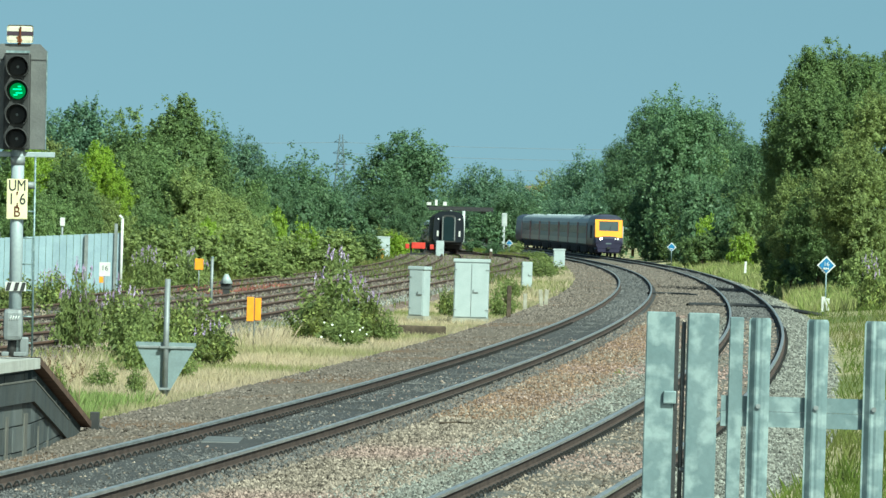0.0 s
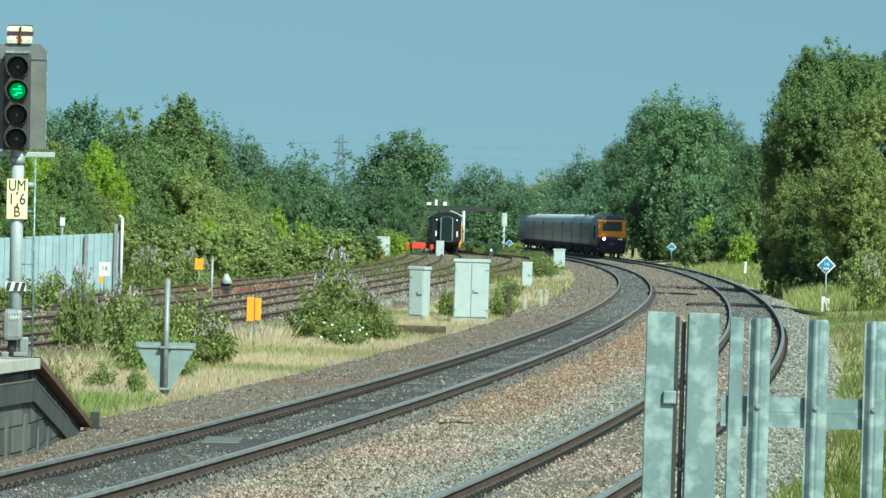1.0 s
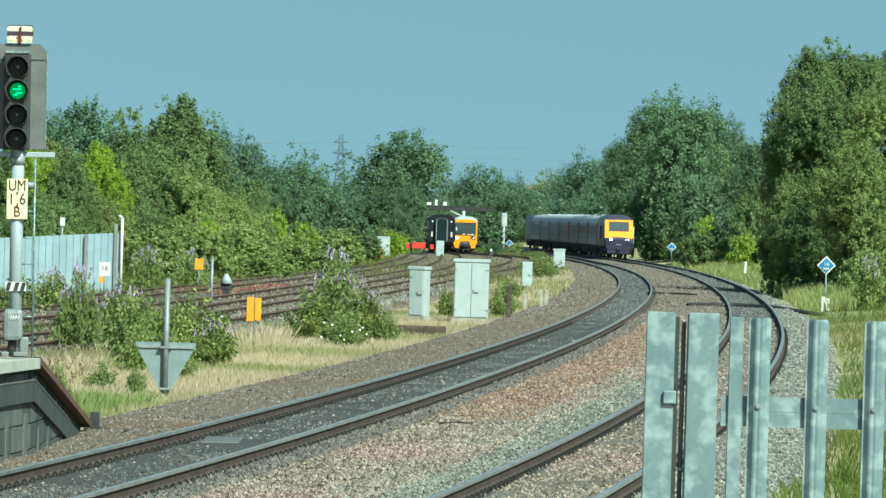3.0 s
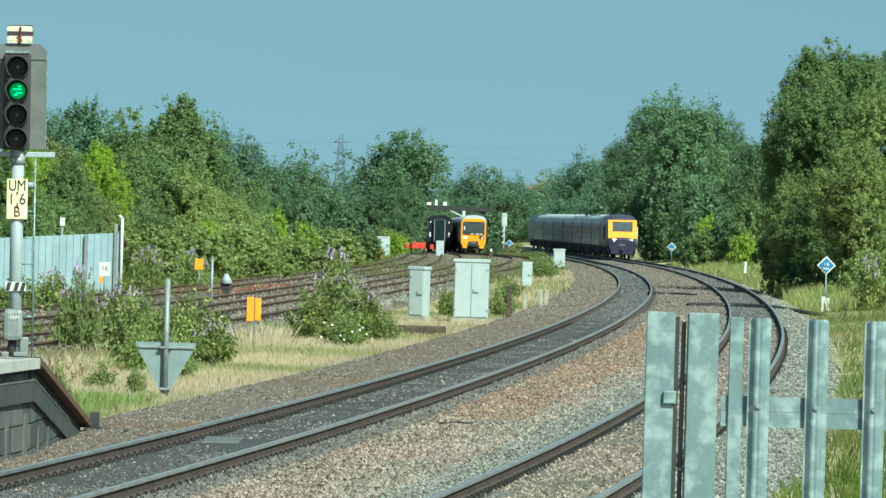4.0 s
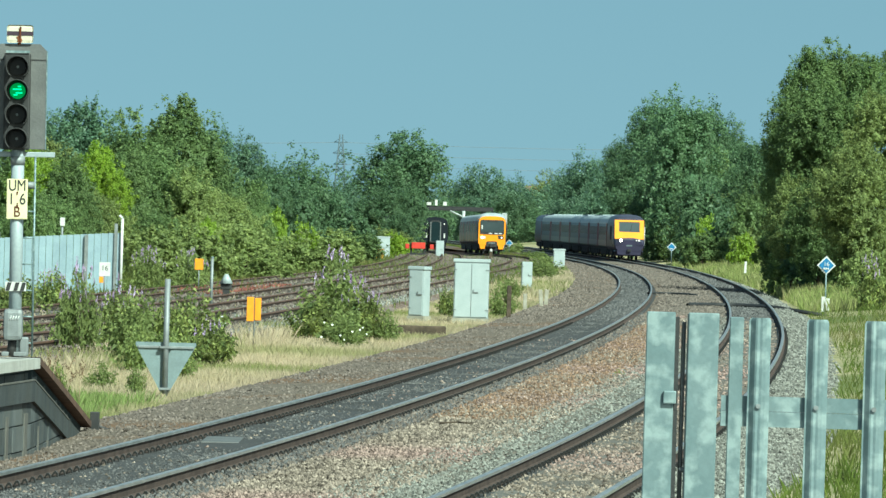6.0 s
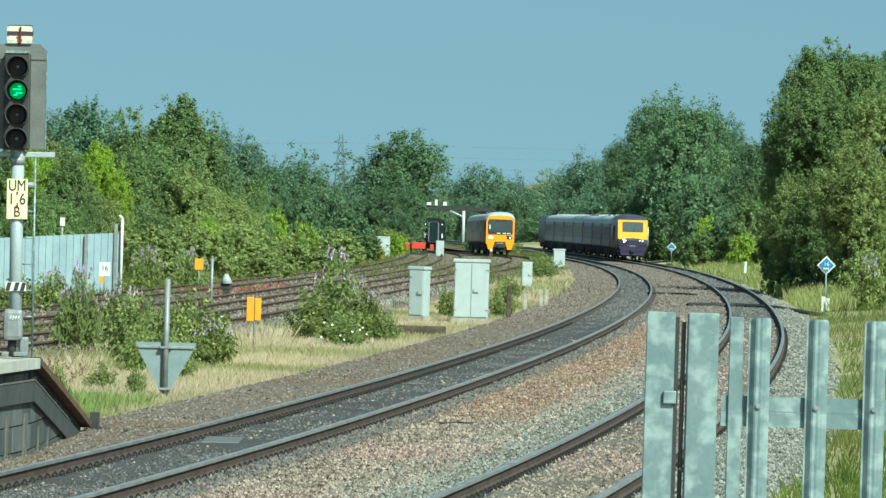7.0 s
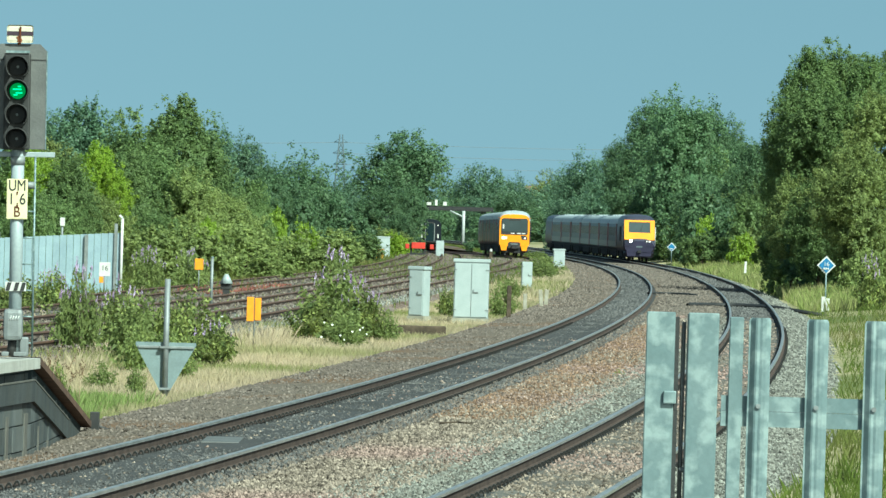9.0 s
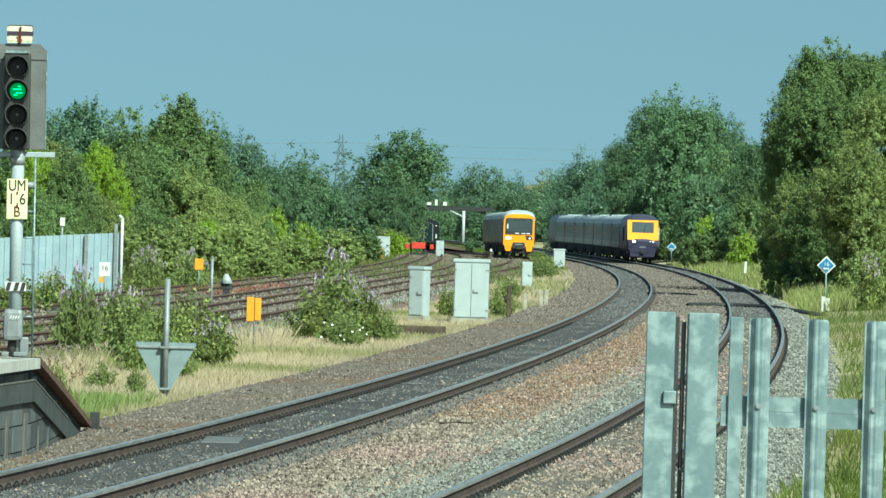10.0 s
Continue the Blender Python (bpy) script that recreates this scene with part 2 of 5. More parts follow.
def sweep(name, line, rise, ys, profile, material, parent=None, closed=False, slots=None, wob=0.0):
    """Carry a cross profile of (across, up) along a line."""
    ys = np.asarray(ys, float)
    x, z = line(ys), rise(ys)
    p = np.array(profile, float)
    v = np.stack([x[:, None] + p[None, :, 0], np.repeat(ys[:, None], len(p), 1), z[:, None] + p[None, :, 1]], 2)
    if wob:
        v[:, :, 2] += np.random.normal(0, wob, v.shape[:2])
    n, k = len(ys), len(p)
    i = np.arange(n - 1)[:, None] * k
    j = np.arange(k if closed else k - 1)[None, :]
    q = np.stack([i + j, i + (j + 1) % k, i + k + (j + 1) % k, i + k + j], 2).reshape(-1, 4)
    ob = raw(name, v.reshape(-1, 3).tolist(), q.tolist(), material, parent)
    if slots is not None:
        ob.data.polygons.foreach_set("material_index", np.tile(slots, n - 1).tolist())
    return ob


near = np.concatenate([np.arange(-60, 60, 10), np.arange(60, 260, 2.0), np.arange(260, 1301, 8.0)])

# ---- ground: one sheet to the horizon ----
gx = np.concatenate([[-4000, -1500, -600, -250], np.arange(-120, 121, 6.0), [250, 600, 1500, 4000]])
gy = np.concatenate([[-800, -200], np.arange(-60, 1300, 10.0), [1400, 1700, 2400, 4900]])
GX, GY = np.meshgrid(gx, gy)
right_edge = L2(np.clip(GY, -60, 1300)) + 2.2
fall = np.clip((L1(np.clip(GY, -60, 1300)) - 2.0 - GX) / 3.0, 0, 1)
GZ = -0.5 + ZM(np.clip(GY, -60, 1300)) * (1 - fall) + np.minimum(ZL(np.clip(GY, -60, 1300)), 0) * fall + 0.9 * np.clip((GX - right_edge) / 8.0, 0, 1) + np.random.normal(0, 0.03, GX.shape)
k = len(gx)
quads = [(r * k + c, r * k + c + 1, (r + 1) * k + c + 1, (r + 1) * k + c) for r in range(len(gy) - 1) for c in range(k - 1)]
ground = raw("ground", np.stack([GX, GY, GZ], 2).reshape(-1, 3).tolist(), quads, M_EARTH, smooth=True)
tagged(ground, "dry grassy railway land with bare brown earth", "ground", kind="structure")

# ballast beds
prof = [(-3.9, -0.5), (-3.1, -0.24), (-1.5, -0.17), (-0.95, -0.165), (-0.57, -0.17), (0, -0.175), (0.57, -0.17), (0.95, -0.165), (1.4, -0.17)]
bed = sweep("ballast_bed", L1, ZM, near, prof, [M_BAL_SHOULDER, M_BAL_DARK], slots=[0, 0, 0, 1, 1, 1, 1, 0], wob=0.012)
tagged(bed, "brown and oil-blackened ballast under the curved track", "ballast", kind="structure")
bed = sweep("ballast_bed", lambda y: L2(y), ZM, near, [(-3.1, -0.17), (-2.3, -0.16), (-1.3, -0.17), (-0.95, -0.17), (-0.57, -0.175), (0, -0.18), (0.57, -0.175), (0.95, -0.17), (1.5, -0.2), (2.1, -0.42), (2.5, -0.54)], [M_BAL_MID, M_BAL_GREY, M_BAL_DARK], slots=[0, 0, 1, 2, 1, 1, 2, 1, 1, 1], wob=0.012)
tagged(bed, "pale brown and grey stone ballast between the tracks", "ballast", kind="structure")
for ln, nm in ((L3, 3), (L4, 4)):
    bed = sweep("ballast_bed", ln, ZL, near, [(-2.6, -0.52), (-1.7, -0.2), (0, -0.18), (1.7, -0.2), (2.6, -0.52)], M_BAL_RUST, wob=0.012)
    tagged(bed, "rust-stained grey ballast under the branch track", "ballast", kind="structure")

# tracks
RAIL = [(-0.07, -0.16), (0.07, -0.16), (0.07, -0.145), (0.012, -0.12), (0.012, -0.045), (0.035, -0.035), (0.035, -0.004), (0.025, 0), (-0.025, 0), (-0.035, -0.004), (-0.035, -0.035), (-0.012, -0.045), (-0.012, -0.12), (-0.07, -0.145)]


def track(line, rise, label, y_end, head=M_RAIL_TOP):
    t = thing("railway_track", Matrix(), label, "railway track", kind="structure")
    ys = near[near <= y_end]
    for side in (-0.7525, 0.7525):
        sweep("rail", line, rise, ys, [(a + side, b) for a, b in RAIL], [M_RAIL, head], t, closed=True, slots=[0, 0, 0, 0, 0, 1, 1, 1, 1, 1, 0, 0, 0, 0])
    sl = np.arange(40, min(y_end, 420), 0.65)
    v, f, cv, cf = [], [], [], []
    for y in sl:
        x, z = float(line(y)), float(rise(y))
        o = len(v)
        v += [(x + a, y + b, z + c) for c in (-0.3, -0.182) for a, b in ((-1.25, -0.125), (1.25, -0.125), (1.25, 0.125), (-1.25, 0.125))]
        f += [(o + 4, o + 5, o + 6, o + 7), (o, o + 1, o + 5, o + 4), (o + 1, o + 2, o + 6, o + 5), (o + 3, o, o + 4, o + 7)]
        if y > 230:
            continue
        for rx in (-0.7525, 0.7525):
            for s in (-1, 1):
                # a spring clip: a bent bar standing over the rail foot
                o = len(cv)
                cx = x + rx + s * 0.105
                for k in range(6):
                    a = math.pi * k / 5
                    for r0, dy in ((1.0, -0.06), (0.55, -0.06), (1.0, 0.06)):
                        cv.append((cx + 0.034 * r0 * math.cos(a), y + dy, z - 0.162 + 0.066 * r0 * math.sin(a)))
                for k in range(5):
                    q = o + 3 * k
                    cf += [(q, q + 1, q + 4, q + 3), (q, q + 3, q + 5, q + 2)]
    tagged(raw("sleepers", v, f, M_SLEEPER, t), "row of concrete sleepers", kind="stuff")
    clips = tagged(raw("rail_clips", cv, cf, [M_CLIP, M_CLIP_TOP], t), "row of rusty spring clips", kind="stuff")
    # Each clip segment: shaded front tone, then lit top tone.
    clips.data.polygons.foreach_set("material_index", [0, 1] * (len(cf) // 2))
    return t


track(L1, ZM, "curved main line track with polished rails in oily ballast", 1300)
track(L2, ZM, "curved main line track with polished rails in grey ballast", 1300)
track(L3, ZL, "rusty branch track curving away through weeds", 1300, M_RAIL_DULL)
track(L4, ZL, "rusty branch track beside overgrown bushes", 1300, M_RAIL_DULL)


def L5(y):
    return L4(y) - np.interp(y, [250, 650], [3.7, 2.75])


track(L5, ZL, "disused rusty siding ending at a buffer stop", 655, M_RAIL_DULL)
bed = sweep("ballast_bed", L5, ZL, near[near <= 660], [(-2.4, -0.53), (-1.6, -0.24), (0, -0.2), (1.6, -0.215)], M_BAL_RUST, wob=0.012)
tagged(bed, "rust-red ballast under the disused siding", "ballast", kind="structure")


# ---- trains ----
def loft(sections, mats_of=None, cap=True):
    """A body from rounded cross sections (y, half width, floor, roof, roundness)."""
    bm = bmesh.new()
    rings = []
    for y, w, z0, z1, rr in sections:
        pts = [(-w * 0.93, z0), (w * 0.93, z0), (w, z0 + 0.35), (w, z0 + (z1 - z0) * 0.35)]
        side = z1 - rr
        pts.append((w * 0.97, side))
        for k in range(1, 8):
            a = math.pi * k / 8
            pts.append((w * 0.97 * math.copysign(abs(math.cos(a)) ** 0.75, math.cos(a)), side + rr * math.sin(a) ** 0.8))
        pts += [(-w * 0.97, side), (-w, z0 + (z1 - z0) * 0.35), (-w, z0 + 0.35)]
        rings.append([bm.verts.new((x, y, z)) for x, z in pts])
    n = len(rings[0])
    for a, b in zip(rings, rings[1:]):
        for i in range(n):
            f = bm.faces.new((a[i], a[(i + 1) % n], b[(i + 1) % n], b[i]))
            f.smooth = True
            f.material_index = 1 if 4 <= i <= 11 else 0
    if cap:
        for ring in (rings[0], rings[-1]):
            bm.faces.new([bm.verts.new(v.co) for v in ring])
    bmesh.ops.recalc_face_normals(bm, faces=bm.faces)
    return bm


def rounded(w, z0, z1, top, low):
    """Outline of a plate of half width w with rounded upper and lower corners."""
    pts = []
    for cx, cz, r, a0 in ((w - top, z1 - top, top, 0), (-w + top, z1 - top, top, 90), (-w + low, z0 + low, low, 180), (w - low, z0 + low, low, 270)):
        pts += [(cx + r * math.cos(radians(a0 + k * 15)), cz + r * math.sin(radians(a0 + k * 15))) for k in range(7)]
    return pts


def plate(pts, y0, y1):
    """A flat plate of any outline between two depths."""
    bm = bmesh.new()
    a = [bm.verts.new((x, y0, z)) for x, z in pts]
    b = [bm.verts.new((x, y1, z)) for x, z in pts]
    bm.faces.new(a), bm.faces.new(b[::-1])
    for i in range(len(pts)):
        bm.faces.new((a[i], b[i], b[(i + 1) % len(pts)], a[(i + 1) % len(pts)]))
    bmesh.ops.recalc_face_normals(bm, faces=bm.faces)
    return bm


def bogie(y, parent, wheel_r=0.46):
    b = part("bogie", box(-1.15, 1.15, y - 1.7, y + 1.7, 0.42, 0.78, 0.05), M_UNDER, parent)
    for dy in (-1.2, 1.2):
        w = bmesh.new()
        for sx in (-0.75, 0.75):
            rod((sx - 0.06, y + dy, wheel_r), (sx + 0.06, y + dy, wheel_r), wheel_r, seg=20, bm=w)
        rod((-0.75, y + dy, wheel_r), (0.75, y + dy, wheel_r), 0.09, bm=w)
        part("wheelset", w, M_UNDER, b)
    return b


def underframe(y0, y1, parent):
    bm = box(-1.2, 1.2, y0, y1, 0.78, 1.1)
    for a in np.arange(y0 + 3.6, y1 - 4.0, 2.6):
        box(-1.25, 1.25, a, a + 2.1, 0.32, 0.85, 0.04, bm)
    part("underframe", bm, M_UNDER, parent)


def windows(parent, ys, w, z0, z1, x):
    for y in ys:
        for s in (-1, 1):
            part("window", box(s * x - 0.015, s * x + 0.015, y, y + w, z0, z1, 0.01), M_PANE, parent)


def coach(m, label, group, L=22.7):
    c = thing("railway_coach", m, label, "train carriage", group)
    part("body", loft([(0, 1.37, 1.0, 3.85, 0.75), (L, 1.37, 1.0, 3.85, 0.75)]), [M_SIDE, M_ROOF], c)
    for s in (-1, 1):
        part("waist_stripe", box(s * 1.385 - 0.012, s * 1.385 + 0.012, 0.3, L - 0.3, 1.12, 1.62), M_STRIPE, c, "faded pale lower stripe")
        for y in (0.5, L - 1.4):
            part("door", box(s * 1.385 - 0.02, s * 1.385 + 0.02, y, y + 0.9, 1.05, 3.15, 0.01), M_PLUM, c, "purple slam door")
    windows(c, np.arange(2.2, L - 3.4, 2.35), 1.6, 2.1, 2.85, 1.38)
    for y in (-0.3, L):
        part("gangway", box(-0.55, 0.55, y, y + 0.3, 1.1, 3.3, 0.04), M_BLACK, c)
    for y in (5.5, 11, 16.5):
        part("roof_vent", box(-0.35, 0.35, y, y + 0.8, 3.8, 3.93, 0.03), M_ROOF, c)
    underframe(0.2, L - 0.2, c)
    for y in (3.2, L - 3.2):
        bogie(y, c)
    return c


def power_car(m, label, group, L=17.4):
    """Streamlined diesel power car with its raked nose at y = 0."""
    c = thing("power_car", m, label, "train locomotive", group)
    part("body", loft([(0.0, 1.22, 0.95, 1.72, 0.3), (0.35, 1.30, 0.85, 1.98, 0.3), (0.42, 1.32, 0.85, 2.05, 0.3), (1.25, 1.34, 0.85, 3.46, 0.45), (1.9, 1.36, 0.85, 3.80, 0.6), (3.0, 1.37, 0.85, 3.95, 0.72), (L, 1.37, 0.85, 3.95, 0.75)]), [M_NAVY, M_ROOF_D], c)

    def slab(x0, x1, za, zb, lift, name, material, label=""):
        # a raked panel on the nose, between two heights
        bm = bmesh.new()
        yy = lambda z: 0.36 + (z - 1.95) * 0.60 - lift
        vs = [(x0, za), (x1, za), (x1, zb), (x0, zb)]
        a = [bm.verts.new((x, yy(z), z)) for x, z in vs]
        b = [bm.verts.new((x, yy(z) + 0.08, z)) for x, z in vs]
        bm.faces.new(a), bm.faces.new(b[::-1])
        for i in range(4):
            bm.faces.new((a[i], b[i], b[(i + 1) % 4], a[(i + 1) % 4]))
        bmesh.ops.recalc_face_normals(bm, faces=bm.faces)
        return part(name, bm, material, c, label)

    slab(-1.27, 1.27, 1.82, 2.42, 0.07, "nose_panel", M_YEL, "yellow warning panel")
    for s in (-1, 1):
        slab(*sorted((s * 0.90, s * 1.27)), 2.42, 3.46, 0.07, "nose_panel", M_YEL, "yellow windscreen surround")
    slab(-0.90, 0.90, 3.30, 3.46, 0.07, "nose_panel", M_YEL, "yellow strip over the windscreen")
    slab(-0.90, 0.90, 2.42, 3.30, 0.03, "windscreen", M_SCREEN, "dark sloping windscreen")
    part("wiper", rod((0.1, 0.62, 2.52), (0.25, 0.98, 3.1), 0.015), M_BLACK, c)
    for s in (-1, 1):
        part("light_cluster", box(s * 0.72 - 0.32, s * 0.72 + 0.32, 0.02, 0.3, 1.58, 1.80, 0.03), M_BLACK, c)
    part("headlight", rod((-0.72, 0.0, 1.69), (-0.72, 0.05, 1.69), 0.105, seg=20), M_LAMP, c, "lit headlight")
    part("headlight", rod((0.62, 0.0, 1.69), (0.62, 0.05, 1.69), 0.07, seg=16), M_TAIL, c, "dim marker light")
    part("headlight", rod((0.85, 0.0, 1.69), (0.85, 0.05, 1.69), 0.09, seg=16), M_TAIL, c, "dim marker light")
    part("valance", loft([(-0.02, 1.05, 0.45, 1.3, 0.2), (0.4, 1.22, 0.35, 1.3, 0.2), (2.2, 1.26, 0.35, 1.2, 0.2)]), [M_NAVY, M_NAVY], c, "dark blue front skirt")
    part("number_plate", box(-0.25, 0.25, -0.035, -0.02, 1.18, 1.30), M_STRIPE, c)
    part("coupler", box(-0.15, 0.15, -0.25, 0.1, 0.72, 0.95, 0.03), M_UNDER, c)
    for s in (-1, 1):
        part("handrail", rod((s * 1.37, 1.6, 1.3), (s * 1.37, 1.75, 2.9), 0.03), M_WHITE, c, "white cab handrail")
        part("cab_door", box(s * 1.38 - 0.012, s * 1.38 + 0.012, 2.3, 3.0, 1.1, 3.0), M_NAVY, c)
        part("grille", box(s * 1.38 - 0.015, s * 1.38 + 0.015, 6.0, 9.5, 1.7, 2.9), M_UNDER, c, "dark radiator grille")
    part("exhaust", box(-0.5, 0.5, 10.5, 12.0, 3.83, 4.0, 0.04), M_UNDER, c)
    underframe(2.5, L - 0.2, c)
    for y in (3.6, L - 3.4):
        bogie(y, c)
    return c


def unit_car(m, label, group, L=22.9, cab=True):
    """Diesel multiple-unit car; a flat yellow cab at y = 0 where cab is true."""
    c = thing("railcar", m, label, "train carriage", group)
    secs = [(0.0, 1.27, 1.0, 3.42, 0.55), (0.3, 1.36, 0.95, 3.62, 0.6), (0.9, 1.40, 0.95, 3.78, 0.7), (L, 1.40, 0.95, 3.78, 0.7)] if cab else [(0, 1.40, 0.95, 3.78, 0.7), (L, 1.40, 0.95, 3.78, 0.7)]
    part("body", loft(secs), [M_NAVY, M_ROOF], c)
    if cab:
        part("cab_front", plate(rounded(1.27, 0.84, 3.46, 0.58, 0.22), -0.10, 0.12), M_YEL, c, "yellow cab front with rounded shoulders")
        part("cab_dome", loft([(0.0, 1.20, 2.9, 3.53, 0.3), (0.5, 1.32, 2.9, 3.80, 0.6), (1.4, 1.385, 2.9, 3.86, 0.68)]), [M_YEL, M_ROOF], c, "pale roof dome over the cab")
        part("windscreen_surround", plate(rounded(1.12, 1.82, 3.18, 0.20, 0.10), -0.135, -0.10), M_BLACK, c, "black windscreen surround")
        part("windscreen", plate(rounded(1.06, 2.06, 3.12, 0.16, 0.08), -0.165, -0.135), M_SCREEN, c, "wide dark windscreen")
        part("destination_blind", box(-0.5, 0.5, -0.18, -0.165, 2.98, 3.11), M_BLACK, c)
        for x in (-0.30, 0.22, 0.62):
            part("wiper_blade", box(x, x + 0.30, -0.19, -0.14, 1.87, 1.97), M_WHITE, c)
        part("driver_panel", box(-1.0, -0.88, -0.185, -0.165, 2.3, 2.68), M_WHITE, c, "pale notice behind the screen")
        part("number_panel", box(0.55, 1.0, -0.115, -0.10, 1.62, 1.74), M_BLACK, c)
        for s in (-1, 1):
            part("lamp_cluster", box(*sorted((s * 0.60, s * 1.10)), -0.125, -0.09, 1.40, 1.64, 0.02), M_BLACK if s > 0 else M_WHITE, c)
        part("headlight", rod((-0.9, -0.17, 1.53), (-0.9, -0.12, 1.53), 0.12, seg=20), M_LAMP_WARM, c, "lit headlight")
        part("marker_light", rod((0.9, -0.17, 1.53), (0.9, -0.12, 1.53), 0.08, seg=16), M_TAIL, c)
        part("coupler_pocket", plate(rounded(0.52, 0.66, 1.18, 0.14, 0.10), -0.14, -0.10), M_BLACK, c, "dark coupler recess")
        part("coupler", box(-0.22, 0.22, -0.45, -0.1, 0.62, 0.92, 0.05), M_UNDER, c)
        part("front_step", box(-0.30, 0.30, -0.16, -0.1, 0.98, 1.06), M_DULL, c)
        for s in (-1, 1):
            part("skirt", plate([(s * 0.56, 0.95), (s * 1.18, 0.95), (s * 1.06, 0.46), (s * 0.66, 0.46)], -0.08, 0.5), M_YEL, c, "yellow corner skirt")
            part("mirror", box(*sorted((s * 1.38, s * 1.46)), 0.1, 0.2, 2.2, 2.5, 0.02), M_BLACK, c)
        part("obstacle_deflector", box(-1.0, 1.0, 0.1, 0.5, 0.28, 0.66, 0.04), M_UNDER, c)
        for s in (-0.75, 0.75):
            part("rail_guard", box(s - 0.08, s + 0.08, 0.2, 0.3, 0.08, 0.4), M_UNDER, c)
    for y in (5.6, 14.9):
        for s in (-1, 1):
            part("door", box(s * 1.40 - 0.015, s * 1.40 + 0.015, y, y + 1.4, 1.1, 3.1), M_PLUM, c, "dark sliding doors")
    windows(c, (1.6, 7.6, 9.5, 11.4, 13.0, 17.0, 19.0, 20.8), 1.3, 2.0, 2.8, 1.40)
    underframe(0.6, L - 0.2, c)
    for y in (3.6, L - 3.4):
        bogie(y, c)
    return c


def gangway_car(m, label, group, L=22.9):
    """Dark carriage with a flat end and a corridor door at y = 0."""
    c = thing("railcar", m, label, "train carriage", group)
    part("body", loft([(0, 1.38, 1.0, 3.80, 0.8), (L, 1.38, 1.0, 3.80, 0.8)]), [M_OLD, M_UNDER], c)
    part("gangway", plate(rounded(0.64, 1.0, 3.42, 0.40, 0.05), -0.35, 0.02), M_BLACK, c)
    part("gangway_door", plate(rounded(0.48, 1.12, 3.28, 0.32, 0.03), -0.38, -0.34), M_DOOR, c, "dark teal corridor end door")
    for s in (-1, 1):
        part("gangway_trim", box(*sorted((s * 0.5, s * 0.57)), -0.39, -0.34, 1.15, 3.25), M_DULL, c)
        part("marker_light", rod((s * 0.95, -0.05, 3.05), (s * 0.95, 0.0, 3.05), 0.07), M_TAIL, c)
        part("jumper_cable", box(s * 0.98 - 0.08, s * 0.98 + 0.08, -0.08, 0.0, 1.5, 2.0, 0.02), M_WHITE, c)
    underframe(0.2, L - 0.2, c)
    for y in (3.2, L - 3.2):
        bogie(y, c)
    return c


def on_line(line, rise, y, L):
    x0, x1, z0, z1 = float(line(y)), float(line(y + L)), float(rise(y)), float(rise(y + L))
    return pose(x0, y, z0, math.degrees(math.atan2(z1 - z0, L)), 0, math.degrees(math.atan2(x0 - x1, L)))


movers = []  # thing, line, rise, offset behind the leading end, length, distance ahead by time


def run_of(things, line, rise, way):
    """way: the leading end's distance ahead at a few times, glided between."""
    gap = 0.0
    for ob, L in things:
        movers.append((ob, line, rise, gap, L, spline(*zip(*way))))
        gap += L + 0.35


HST_WAY = [(0, 736.5), (2.5, 716.5), (5, 695), (7.5, 674), (10, 652.5)]
DMU_WAY = [(0, 932), (2.5, 856), (4, 808), (5, 773), (7, 712), (8.5, 677), (10, 650)]
OLD_WAY = [(0, 710), (5, 845), (10, 980)]
G_HST = "high-speed train vehicles"
hst = [(power_car(Matrix(), "dark blue power car with yellow nose and lit headlight", G_HST), 17.4)]
first = coach(Matrix(), "dark blue carriage with grey roof and purple doors", G_HST)
hst.append((first, 22.7))
for i in range(6):
    hst.append((copy_thing(first, Matrix()), 22.7))
rear = thing("power_car", Matrix(), "dark blue rear power car at the tail of the train", "train locomotive", G_HST)
part("body", loft([(0, 1.37, 0.85, 3.88, 0.75), (14.5, 1.37, 0.85, 3.88, 0.75), (17.0, 1.3, 0.95, 2.0, 0.4)]), [M_NAVY, M_ROOF_D], rear)
underframe(0.2, 15.0, rear)
for y in (3.4, 13.8):
    bogie(y, rear)
hst.append((rear, 17.4))
run_of(hst, L2, ZM, HST_WAY)

G_DMU = "yellow-fronted diesel unit vehicles"
dmu = [(unit_car(Matrix(), "diesel railcar with yellow cab front and dark blue sides", G_DMU), 22.9)]
mid = unit_car(Matrix(), "dark blue diesel railcar with grey roof", G_DMU, cab=False)
dmu += [(mid, 22.9), (copy_thing(mid, Matrix()), 22.9)]
run_of(dmu, L3, ZL, DMU_WAY)

G_OLD = "dark departing train vehicles"
car = gangway_car(Matrix(), "dark carriage with corridor door in its flat end", G_OLD)
run_of([(car, 22.9), (copy_thing(car, Matrix()), 22.9), (copy_thing(car, Matrix()), 22.9)], L4, ZL, OLD_WAY)


